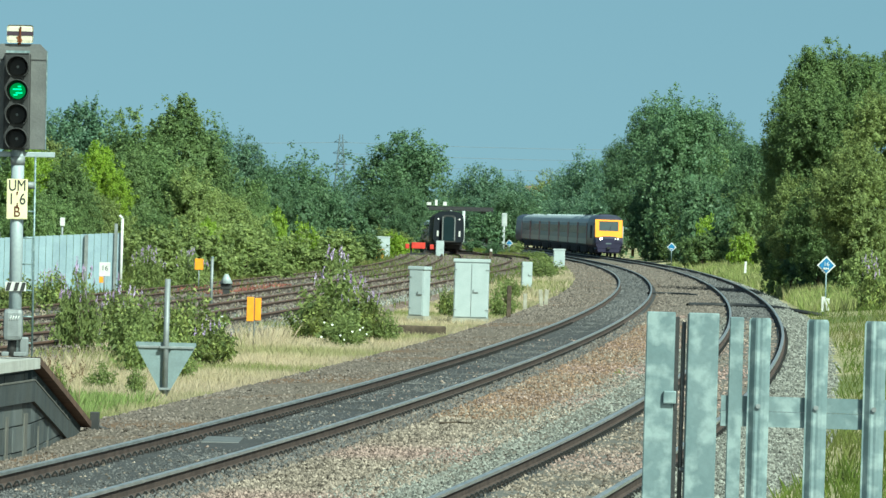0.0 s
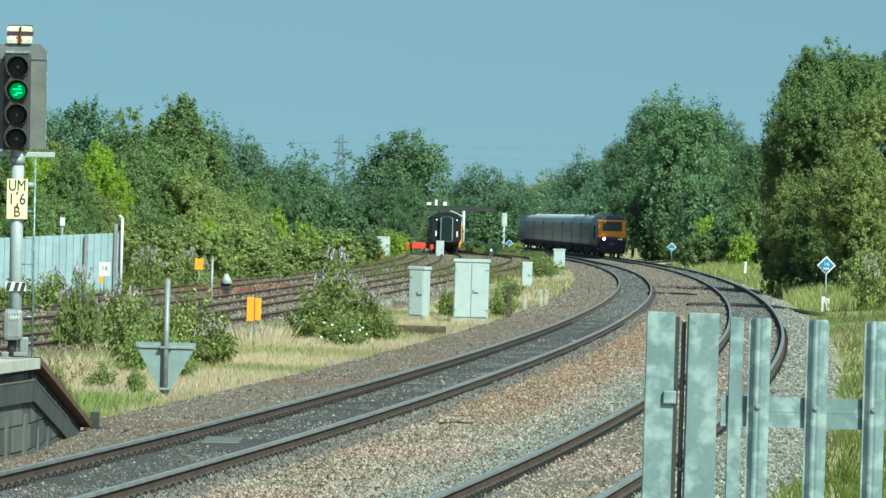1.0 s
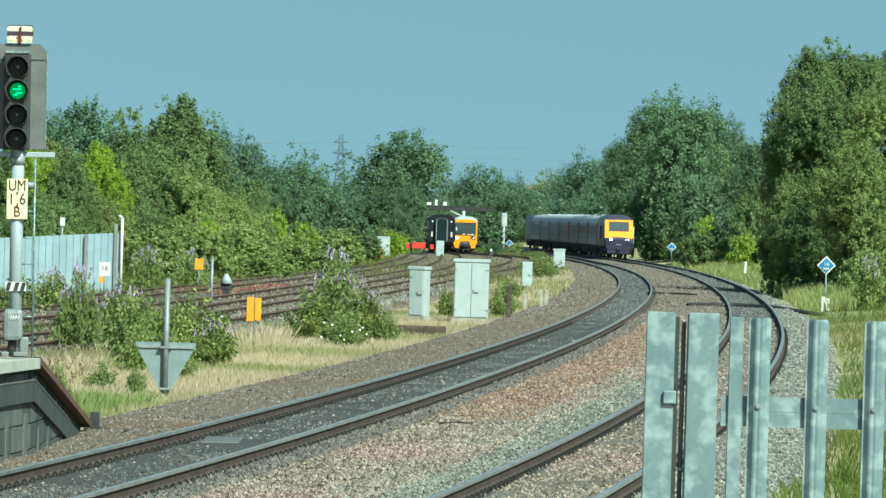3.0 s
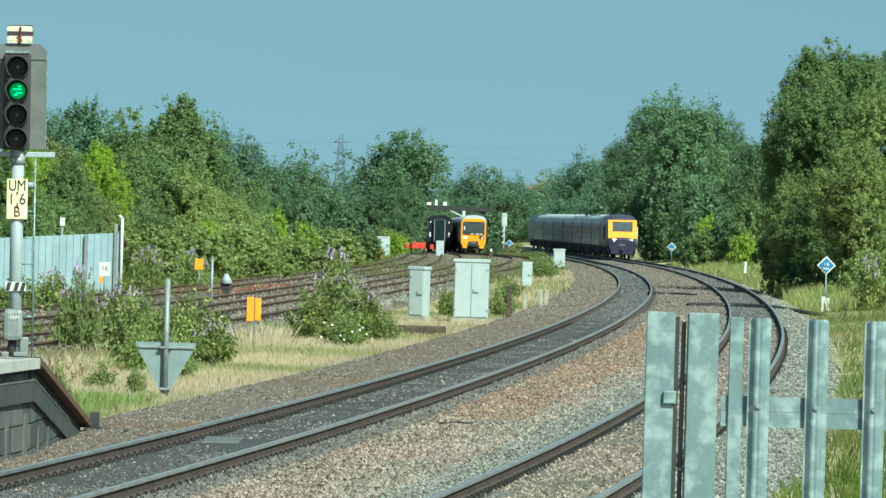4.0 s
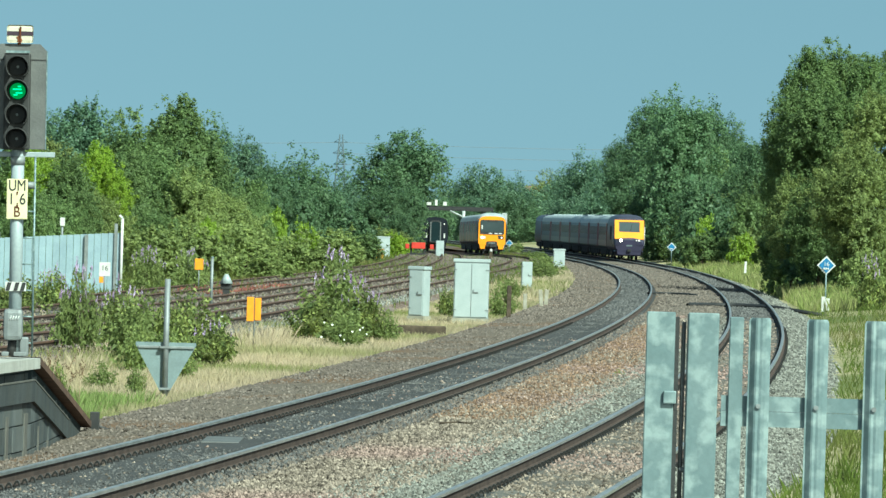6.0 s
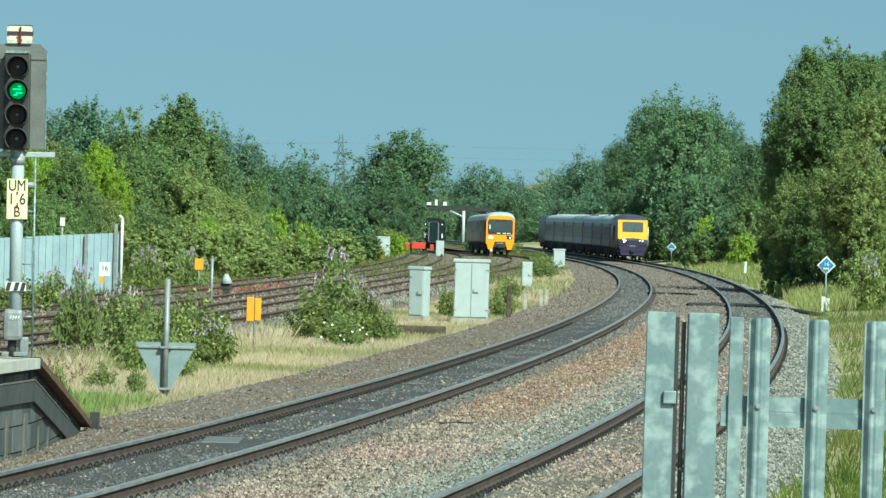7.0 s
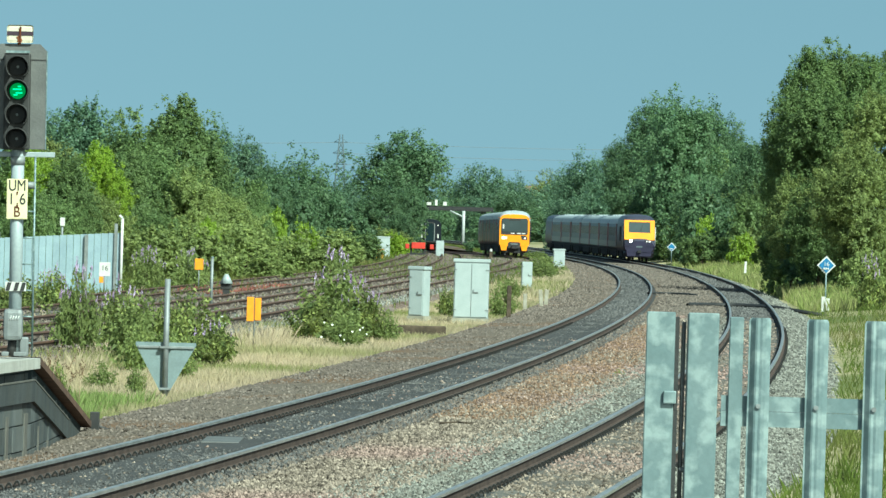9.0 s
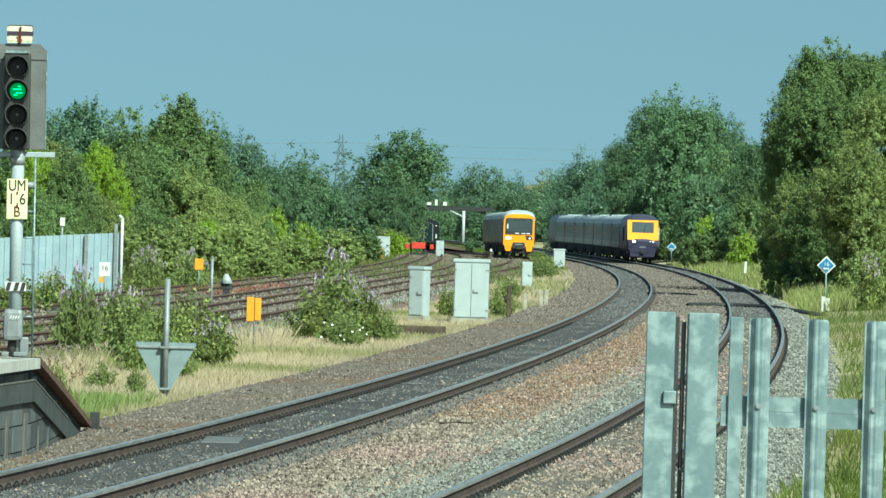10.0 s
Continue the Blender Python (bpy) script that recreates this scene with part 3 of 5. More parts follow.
# ---- trees ----
def crown_mesh(name, seed, boughs, leaves, size, material, tall=1.0, shoots=0):
    """A crown in the unit box (half width 1, height 1): boughs, twig tufts on the boughs, leaves on the tufts, and bare-topped shoots."""
    r = np.random.default_rng(seed)

    def ball(n):
        d = r.normal(0, 1, (n, 3))
        return d / np.linalg.norm(d, axis=1)[:, None]

    # boughs fill an uneven egg, fuller below the middle
    d = ball(boughs)
    lump = 1 + 0.16 * np.sin(3 * np.arctan2(d[:, 1], d[:, 0]) + seed) + r.normal(0, 0.10, boughs)
    far = r.uniform(0.30, 1.0, boughs) ** 0.45 * 0.70 * lump
    cen = d * far[:, None] * np.array([1, 1, tall])
    cen[:, :2] *= (1 - 0.22 * np.clip(cen[:, 2] / tall, -1, 1))[:, None]
    rad = r.uniform(0.16, 0.34, boughs)
    per = 16
    bow = np.repeat(np.arange(boughs), per)
    e = ball(boughs * per) + np.array([0, 0, 0.25])
    tuft = cen[bow] + e * (rad[bow] * r.uniform(0.75, 1.12, len(bow)))[:, None]
    trad = r.uniform(0.045, 0.105, len(bow))
    if shoots:
        # upright leaders that break the outline
        top = np.argsort(-(tuft[:, 2] / tall - 0.5 * np.hypot(tuft[:, 0], tuft[:, 1])))[: shoots * 6]
        pick = r.choice(top, shoots, replace=False)
        for p in tuft[pick]:
            n, reach = 8, r.uniform(0.07, 0.24)
            k = np.linspace(0, 1, n)[:, None]
            lean = np.array([r.normal(0, 0.12), r.normal(0, 0.12), 1.0])
            tuft = np.concatenate([tuft, p + k * reach * lean])
            trad = np.concatenate([trad, 0.05 - 0.034 * k[:, 0]])
    weight = trad ** 1.7
    who = r.choice(len(tuft), leaves, p=weight / weight.sum())
    d = ball(leaves)
    p = tuft[who] + d * (trad[who] * np.abs(r.normal(0.75, 0.30, leaves)))[:, None]
    nrm = d * 0.55 + tuft[who] * 0.55 + r.normal(0, 0.55, (leaves, 3)) + np.array([0, 0, 0.35])
    nrm /= np.linalg.norm(nrm, axis=1)[:, None]
    t = np.cross(nrm, ball(leaves))
    t /= np.linalg.norm(t, axis=1)[:, None]
    b = np.cross(nrm, t)
    s = size * r.uniform(0.5, 1.35, leaves)[:, None]
    v = np.stack([p - t * s * 0.9, p + t * s * 0.55 - b * s * 0.85, p + t * s * 0.55 + b * s * 0.85 + nrm * s * 0.2], 1).reshape(-1, 3)
    lo, hi = np.percentile(v, 0.5, axis=0), np.percentile(v, 99.5, axis=0)
    faces = np.arange(leaves * 3).reshape(-1, 3).tolist()
    # leafy mass inside every bough, so that no light shows through
    core = bmesh.new()
    bmesh.ops.create_icosphere(core, subdivisions=1, radius=1.0)
    bv = np.array([q.co[:] for q in core.verts])
    bf = [[q.index for q in f.verts] for f in core.faces]
    core.free()
    for c, q, away in zip(cen, rad, far):
        if away > 0.56:
            continue
        o = len(v)
        v = np.concatenate([v, c * 0.85 + bv * q * 0.52 * r.uniform(0.7, 1.1, (len(bv), 1))])
        faces += [[o + i for i in f] for f in bf]
    v = (v - (lo + hi) / 2) / ((hi - lo) / 2)
    v[:, 2] = (v[:, 2] + 1) / 2
    me = bpy.data.meshes.new(name)
    me.from_pydata(v.tolist(), [], faces)
    me.materials.append(material)
    return me


def plant_mesh(seed, stems, per, size, material):
    """An upright weed of many leafy stems, and the blossom spikes at their tips."""
    r = np.random.default_rng(seed)
    v, f, bvs, bfs = [], [], [], []

    def leaf(p, along, across, s, a, vs, fs):
        o = len(vs)
        droop = np.array([0, 0, -0.25 * s])
        vs += [tuple(p), tuple(p + along * s * 0.5 + across * s * a), tuple(p + along * s + droop), tuple(p + along * s * 0.5 - across * s * a)]
        fs.append((o, o + 1, o + 2, o + 3))

    for i in range(stems):
        a = r.uniform(0, 6.28)
        r0, r1 = 0.45 * math.sqrt(r.random()), r.uniform(0.15, 1.12)
        base = np.array([math.cos(a) * r0, math.sin(a) * r0, 0.0])
        tip = np.array([math.cos(a) * r1, math.sin(a) * r1, (1.0 - 0.45 * r1 * r1) * r.uniform(0.6, 1.04)])
        for k in range(per):
            t = 0.12 + 0.86 * (k + r.random()) / per
            p = base + (tip - base) * t + np.array([0, 0, 0.10 * math.sin(3.14 * t)])
            b = r.uniform(0, 6.28)
            along = np.array([math.cos(b), math.sin(b), r.uniform(-0.2, 0.7)])
            along /= np.linalg.norm(along)
            across = np.cross(along, r.normal(0, 1, 3))
            across /= np.linalg.norm(across)
            leaf(p + along * r.uniform(0, 0.07), along, across, size * r.uniform(0.6, 1.3) * (1.15 - 0.5 * t), 0.17, v, f)
        if tip[2] > 0.64:
            for k in range(9):
                d = r.normal(0, 1, 3)
                d /= np.linalg.norm(d)
                e = np.cross(d, r.normal(0, 1, 3))
                e /= np.linalg.norm(e)
                leaf(tip + np.array([0, 0, 0.006 * k]) + (tip - base) * 0.004 * k, d, e, 0.066 - 0.004 * k, 0.36, bvs, bfs)
    out = []
    for nm, vs, fs, m in (("leaves", v, f, material), ("blossom", bvs, bfs, M_FLOWER)):
        me = bpy.data.meshes.new(nm)
        me.from_pydata(vs, [], fs)
        me.materials.append(m)
        out.append(me)
    return out


def trunk_mesh(seed):
    r = random.Random(seed)
    bm = rod((0, 0, 0), (0.02, 0, 0.5), 0.045, 0.03, 10)
    for i in range(9):
        a, h = r.uniform(0, 6.28), r.uniform(0.2, 0.4)
        e = Vector((math.cos(a) * r.uniform(0.15, 0.4), math.sin(a) * r.uniform(0.15, 0.4), h + r.uniform(0.12, 0.32)))
        rod((0.01, 0, h), e, 0.02, 0.006, 6, bm)
    me = bpy.data.meshes.new("trunk")
    bm.to_mesh(me)
    bm.free()
    me.materials.append(M_BARK)
    return me


TRUNKS = [trunk_mesh(i) for i in range(3)]
CROWN = {}
# The "blue" tone has haze in its colour, for the farther trees.
for tone, m in (("mid", M_LEAF_MID), ("dark", M_LEAF_DARK), ("blue", M_LEAF_HAZE), ("lime", M_LEAF_LIME), ("olive", M_LEAF_OLIVE)):
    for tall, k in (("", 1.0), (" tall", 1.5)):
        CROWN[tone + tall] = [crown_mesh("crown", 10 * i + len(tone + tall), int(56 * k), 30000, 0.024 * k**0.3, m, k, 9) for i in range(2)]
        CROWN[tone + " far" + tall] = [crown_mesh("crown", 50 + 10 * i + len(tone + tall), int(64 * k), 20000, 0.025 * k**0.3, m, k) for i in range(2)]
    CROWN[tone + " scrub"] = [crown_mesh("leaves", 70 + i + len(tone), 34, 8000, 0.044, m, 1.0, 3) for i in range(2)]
PLANT = {"weed": [plant_mesh(90 + i, 44, 36, 0.20, M_LEAF_WEED) for i in range(3)], "weed olive": [plant_mesh(95 + i, 46, 36, 0.18, M_LEAF_OLIVE) for i in range(2)]}
n_tree = [0]


def tree(x, y, w, top, tone, label, ground_z=-0.4, hang=-0.04, name="tree", category="tree", group=""):
    """w: crown width, top: height of the top above the rails; the crown hangs to a share of the height."""
    n_tree[0] += 1
    i = n_tree[0]
    if y > 690 and x < L1(y) - 3:
        ground_z -= 0.5
    h = top - ground_z
    t = thing(name, pose(x, y, ground_z, 0, 0, i * 67 % 360), label, category, group)
    k = shared("trunk", TRUNKS[i % 3], t)
    k.scale = (w * 0.6, w * 0.6, h * 0.95)
    high = min(h * (1 - hang), 1.6 * w)
    kinds = CROWN[tone + (" far" if y > 590 else "") + (" tall" if high > 1.25 * w else "")]
    c = shared("crown", kinds[i % 2], t)
    c.location = (0, 0, h - high)
    c.scale = (w * 0.53, w * 0.53, high)
    return t


T_MIX = "leafy deciduous tree in a dense trackside belt"
for row in (
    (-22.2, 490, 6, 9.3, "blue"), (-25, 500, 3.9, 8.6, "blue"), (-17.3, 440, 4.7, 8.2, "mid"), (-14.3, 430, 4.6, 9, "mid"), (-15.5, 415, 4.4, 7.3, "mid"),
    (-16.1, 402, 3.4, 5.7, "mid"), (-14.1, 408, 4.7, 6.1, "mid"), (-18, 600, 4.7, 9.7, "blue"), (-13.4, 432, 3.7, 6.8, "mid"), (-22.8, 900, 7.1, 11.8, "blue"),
    (-12, 425, 3.6, 5.2, "mid"), (-13.1, 405, 3.5, 5.1, "olive"), (-11.2, 420, 3.3, 3.9, "olive"), (-10.6, 430, 2.8, 4.7, "mid"), (-14.6, 395, 3.4, 3.5, "mid"),
    (-12.4, 400, 3.4, 3.2, "olive"), (-11.7, 640, 6.4, 7.9, "dark"), (-14.6, 660, 4.2, 7.4, "dark"), (-10.2, 650, 4.2, 6.6, "dark"), (-14.6, 620, 4, 5.2, "dark"),
    (-11.3, 600, 5.1, 5.2, "dark"), (-16.9, 385, 1.8, 6.1, "lime"), (-19.7, 380, 2.4, 5.6, "lime"), (-15.9, 384, 1.5, 4.7, "lime"), (-20, 395, 3.7, 6.5, "olive"),
    (-17.7, 375, 2.9, 5.2, "mid"), (-18, 365, 2.6, 3.8, "mid"), (-21.3, 390, 3.1, 6.1, "mid"), (-15.8, 372, 2.4, 3.5, "olive"), (-16.9, 368, 2.4, 3.5, "mid"),
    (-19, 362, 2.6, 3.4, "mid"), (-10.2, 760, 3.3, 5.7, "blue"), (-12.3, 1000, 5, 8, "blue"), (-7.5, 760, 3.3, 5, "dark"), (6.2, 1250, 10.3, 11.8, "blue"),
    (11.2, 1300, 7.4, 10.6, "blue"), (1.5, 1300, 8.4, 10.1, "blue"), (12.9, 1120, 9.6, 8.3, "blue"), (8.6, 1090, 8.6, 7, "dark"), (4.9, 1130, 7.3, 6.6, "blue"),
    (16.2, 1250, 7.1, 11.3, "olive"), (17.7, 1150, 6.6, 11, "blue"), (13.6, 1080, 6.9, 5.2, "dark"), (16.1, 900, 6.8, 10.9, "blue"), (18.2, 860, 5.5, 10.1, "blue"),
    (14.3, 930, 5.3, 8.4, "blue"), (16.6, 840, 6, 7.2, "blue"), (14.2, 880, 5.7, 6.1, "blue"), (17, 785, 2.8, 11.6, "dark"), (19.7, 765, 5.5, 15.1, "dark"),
    (21.8, 752, 7, 15.3, "dark"), (24.4, 748, 5.9, 14.6, "dark"), (26.4, 752, 5.4, 13.1, "dark"), (27.7, 740, 4.5, 11.5, "dark"), (18.7, 780, 5.6, 11.1, "dark"),
    (23.9, 735, 7.9, 10.5, "mid"), (21.8, 760, 7.1, 11.3, "dark"), (22.5, 690, 5.4, 7.6, "dark"), (24.6, 680, 5.8, 8.3, "dark"), (21, 760, 6, 8, "dark"),
    (22.2, 720, 5.7, 5.7, "mid"), (25.4, 650, 4.4, 10.3, "dark"), (24.8, 620, 3.5, 7.2, "mid"), (26.4, 660, 4.2, 9.2, "dark"), (22.9, 660, 5.2, 5.6, "olive"),
    (17.5, 385, 2.5, 11.7, "mid"), (19.3, 390, 2.6, 12.2, "mid"), (20.2, 380, 2.6, 11.3, "mid"), (21.8, 384, 2.1, 12.4, "mid"), (16.5, 380, 2.6, 9.3, "mid"),
    (17.9, 376, 4, 10.1, "mid"), (19.9, 366, 3.4, 9.2, "olive"), (16.8, 388, 2.6, 7.5, "mid"), (17.8, 380, 3.5, 7.7, "mid"), (18.3, 362, 2.8, 6.8, "olive"),
    (16.5, 374, 2.7, 5.4, "olive"), (17.5, 368, 2.9, 5.4, "mid"), (19.2, 360, 3.1, 6, "olive"), (21.6, 376, 2.7, 10.4, "mid"), (19.1, 374, 2.7, 9.4, "mid"),
    (-2.95, 722, 3.0, 6.4, "dark"), (-3.9, 705, 3.2, 3.6, "dark"), (-1.2, 1150, 6.6, 6.6, "dark"), (-3.6, 1120, 6.4, 5.7, "dark"), (1.9, 1170, 6.5, 6.5, "dark"),
    (22.0, 721, 8.0, 14.5, "dark"),
):
    tree(*row, T_MIX)
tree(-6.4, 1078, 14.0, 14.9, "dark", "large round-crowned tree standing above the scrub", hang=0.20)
tree(-5.4, 735, 6.0, 6.4, "dark", T_MIX)


# ---- left platform end with its ramp ----
def edge_l(y):
    return L1(y) - 1.80 - 0.06 * np.clip(np.asarray(y, float) - 91, 0, 20)


def top_l(y):
    return np.interp(y, [-60, 91.0, 103.5], [0.95, 0.93, -0.12])


plat = thing("platform", Matrix(), "brick station platform end ramping down beside the track", "platform", kind="structure")
M_COPE = mat("pale worn coping stone", (0.46, 0.45, 0.41), (0.36, 0.345, 0.31), 0.8, scale=3, fine=30)
M_EDGE = mat("rusty brown ramp edging", (0.15, 0.09, 0.065), (0.09, 0.06, 0.045), 0.8, scale=3, fine=30)
M_WALL = mat("sooty blue-grey brick", (0.111, 0.118, 0.117), (0.068, 0.075, 0.078), 0.85, scale=2, fine=30, bump=0.3, c=(0.095, 0.098, 0.093), big=1.5, obj=0.3)
M_PAVE = mat("platform tarmac", (0.16, 0.155, 0.15), (0.11, 0.105, 0.10), 0.9, scale=3, fine=40)
flat = np.array([-60, 0, 40, 60, 75, 85, 91.0])
ramp_y = np.linspace(91.0, 103.5, 14)
sweep("coping", edge_l, top_l, flat, [(-0.62, -0.12), (0, -0.12), (0, 0), (-0.62, 0)], M_COPE, plat, closed=True)
sweep("ramp_edging", edge_l, top_l, ramp_y, [(-0.35, -0.07), (0, -0.07), (0.0, 0.01), (-0.35, 0.01)], M_EDGE, plat, closed=True)
sweep("raking_band", edge_l, top_l, np.concatenate([flat[2:], ramp_y[1:-2]]), [(-0.30, -0.50), (-0.055, -0.50), (-0.055, -0.25), (-0.30, -0.25)], M_WALL, plat, closed=True)
M_GAP_SHADE = mat("green-black masonry with overhang shade", (0.022, 0.032, 0.031), (0.014, 0.02, 0.02), 0.8, scale=3, fine=30)
M_STAIN = mat("pale lime streak", (0.14, 0.135, 0.12), (0.11, 0.105, 0.095), 0.9, scale=4, fine=30)
band_y = np.concatenate([flat[2:], ramp_y[1:-1]])
# Recessed strip darkened in colour for the shade under the coping.
sweep("shadow_course", edge_l, top_l, band_y, [(-0.30, -0.255), (-0.10, -0.255), (-0.10, -0.11), (-0.30, -0.11)], M_GAP_SHADE, plat, closed=True)
# Pale mortar lip; its colour also holds the bright edge highlight.
sweep("band_lip", edge_l, top_l, np.concatenate([flat[4:], ramp_y[1:9]]), [(-0.08, -0.262), (-0.048, -0.262), (-0.048, -0.244), (-0.08, -0.244)], M_STAIN, plat, closed=True)
for y, w, z0, z1 in ((86.6, 0.16, -0.2, 0.18), (88.7, 0.22, -0.35, 0.30), (90.4, 0.30, -0.40, 0.30), (92.6, 0.16, -0.38, 0.10), (94.6, 0.2, -0.40, -0.12)):
    bm = box(-0.02, 0.004, y, y + w, z0, z1)
    for q in bm.verts:
        q.co.x += float(edge_l(q.co.y)) - 0.092
    part("lime_streak", bm, M_STAIN, plat, "pale lime streak on the wall")
sweep("surface", edge_l, top_l, np.concatenate([flat, ramp_y[1:]]), [(-4.2, -0.02), (-0.35, -0.01)], M_PAVE, plat)
for y0, y1, top in [(y, y + 0.89, 1) for y in np.arange(84.0, 101.5, 0.9)]:
    # wall courses, each a run of large blocks stepping down with the ramp
    zt = float(top_l(y1)) - 0.12
    z = -0.42
    while z < zt - 0.03:
        h = min(0.30, zt - z)
        x = float(edge_l((y0 + y1) / 2)) - 0.10
        bm = box(x - 0.3, x + random.uniform(-0.006, 0.006), y0, y1 - 0.03, z, z + h - 0.018)
        for q in bm.verts:
            q.co.x += float(edge_l(q.co.y) - edge_l((y0 + y1) / 2))
        part("block", bm, M_WALL, plat)
        z += 0.30
sweep("wall_core", edge_l, top_l, np.concatenate([flat, ramp_y[1:]]), [(-4.2, -1.6), (-0.13, -1.6), (-0.13, -0.13), (-4.2, -0.13)], M_WALL, plat, closed=True)
xr = float(edge_l(103.5))
part("ramp_foot_post", box(xr - 0.02, xr + 0.10, 103.4, 103.55, -0.5, 0.02, 0.01), M_BLACK, plat, "dark upright post")
for y, h in ((93.4, 0.20), (94.8, 0.24), (96.2, 0.20), (97.4, 0.16)):
    x, z = float(edge_l(y)) - 0.36, float(top_l(y))
    part("ramp_upstand", box(x - 0.10, x, y - 0.5, y + 0.5, z - 0.3, z + h, 0.01), M_BLACK, plat, "dark upstand behind the ramp")
part("ramp_foot_rail", rod((xr + 0.03, 103.6, -0.16), (xr + 0.6, 104.5, -0.36), 0.02), M_BLACK, plat)

# ---- right platform under the camera ----
plat_r = thing("platform", Matrix(), "tarmac station platform closed by a steel fence", "platform", kind="structure")
sweep("slab", L2, lambda y: 0 * y, np.linspace(-60, 27, 12), [(1.5, -0.55), (14.0, -0.55), (14.0, 0.95), (1.5, 0.95)], M_PAVE, plat_r, closed=True)
sweep("coping", L2, lambda y: 0 * y, np.linspace(-60, 27, 12), [(1.45, 0.83), (2.1, 0.83), (2.1, 0.96), (1.45, 0.96)], M_COPE, plat_r, closed=True)


# ---- colour light signal ----
def text(body, size, x, y, z, material, parent, name="lettering", align="CENTER"):
    cu = bpy.data.curves.new(name, "FONT")
    cu.body, cu.size, cu.align_x, cu.align_y, cu.extrude = body, size, align, "CENTER", 0.002
    cu.materials.append(material)
    ob = new(name, cu)
    ob.parent = parent
    ob.matrix_basis = pose(x, y, z, 90, 0, 0)
    return ob


def bars(rows, parent, material, y):
    for x0, x1, z0, z1 in rows:
        part("lettering_bar", box(x0, x1, y - 0.002, y + 0.002, z0, z1), material, parent)


M_HEAD = mat("weathered signal backplate", (0.125, 0.125, 0.12), (0.09, 0.09, 0.088), 0.6, scale=4, fine=40, c=(0.14, 0.14, 0.135), big=2.0)
M_IDP = mat("yellowed white enamel", (0.68, 0.62, 0.40), (0.60, 0.53, 0.31), 0.45, scale=6, fine=40, bump=0.03)
M_RUST = mat("rust", (0.25, 0.09, 0.035), (0.16, 0.06, 0.03), 0.9, scale=20, fine=80)
M_RUST_D = mat("dark rust", (0.12, 0.04, 0.02), (0.07, 0.028, 0.018), 0.9, scale=20, fine=80)
M_CREAM = mat("aged white enamel", (0.60, 0.56, 0.45), (0.50, 0.45, 0.34), 0.5, scale=8, fine=40, bump=0.03)
M_LENS = mat("dark glass lens", (0.008, 0.008, 0.009), (0.014, 0.013, 0.012), 0.4, scale=20, fine=60, bump=0, spec=0.3)
M_GLINT = glow("bright lens glint", (0.05, 0.70, 0.30), 0.9)
sg = thing("signal_post", pose(-4.85, 90.2, 0.96, 0, -0.65, 0), "four-aspect railway signal on a grey post, showing green", "railway signal")
part("post", rod((0, 0, 0), (0, 0, 2.42), 0.074, seg=20), M_POST, sg)
part("base_plate", box(-0.14, 0.14, -0.14, 0.14, 0, 0.05, 0.01), M_DULL, sg)
for z in (0.42, 2.18):
    part("post_collar", rod((0, 0, z), (0, 0, z + 0.1), 0.082, seg=20), M_DULL, sg)
bp = bmesh.new()
outline = [(-0.26, 2.36), (0.31, 2.36), (0.31, 3.48), (0.23, 3.56), (-0.22, 3.56), (-0.26, 3.51)]
va = [bp.verts.new((x, 0.03, z)) for x, z in outline]
vb = [bp.verts.new((x, 0.06, z)) for x, z in outline]
bp.faces.new(va[::-1]), bp.faces.new(vb)
for i in range(6):
    bp.faces.new((va[i], va[(i + 1) % 6], vb[(i + 1) % 6], vb[i]))
bmesh.ops.recalc_face_normals(bp, faces=bp.faces)
backing = part("backplate", bp, M_HEAD, sg, "weathered dark backplate")
part("backplate_edge", box(0.306, 0.316, 0.025, 0.065, 2.36, 3.48), M_GALV, backing)
part("backplate_seam", box(-0.25, 0.30, 0.026, 0.03, 3.37, 3.385), M_BLACK, backing)
part("lamp_case", box(-0.17, 0.13, -0.10, 0.03, 2.35, 3.45, 0.02), M_BLACK, sg)
part("top_strip", box(-0.15, 0.12, -0.12, -0.10, 3.455, 3.48), M_GALV, sg)
for i, z in enumerate((2.47, 2.745, 3.02, 3.29)):
    hood = bmesh.new()
    rings = []
    for rad, y in ((0.122, -0.105), (0.122, -0.31), (0.130, -0.31), (0.130, -0.105)):
        rings.append([hood.verts.new((-0.01 + rad * math.sin(k * math.pi / 14), y, z + rad * math.cos(k * math.pi / 14))) for k in range(-11, 12)])
    for a, b in zip(rings, rings[1:]):
        for k in range(22):
            hood.faces.new((a[k], a[k + 1], b[k + 1], b[k])).smooth = True
    bmesh.ops.recalc_face_normals(hood, faces=hood.faces)
    h = part("hood", hood, M_BLACK, sg, "black round lamp hood")
    lit = i == 2
    part("lens", rod((-0.01, -0.14, z), (-0.01, -0.11, z), 0.09, seg=28), M_GREENLAMP if lit else M_LENS, h, "lit green lens" if lit else "unlit dark lens")
    if lit:
        # Thin glowing bars model the glints on the lit lens.
        for x0, x1, dz in ((-0.055, 0.045, 0.018), (-0.02, 0.055, -0.022), (-0.045, 0.0, -0.045), (0.0, 0.04, 0.05)):
            part("lens_glint", box(x0 - 0.01, x1 - 0.01, -0.144, -0.141, z + dz - 0.007, z + dz + 0.008), M_GLINT, h)
    else:
        # A small grey disc is set in as the highlight on the glass.
        part("lens_reflection", rod((-0.012, -0.143, z + 0.005), (-0.012, -0.141, z + 0.005), 0.016, seg=10), M_DULL, h)
part("bracket_arm", box(-0.36, 0.42, 0.02, 0.08, 2.27, 2.33, 0.01), M_POST, sg, "pale galvanised cross arm")
part("top_sign_stem", rod((-0.01, 0.04, 3.55), (-0.01, 0.04, 3.66), 0.02), M_RUST, sg)
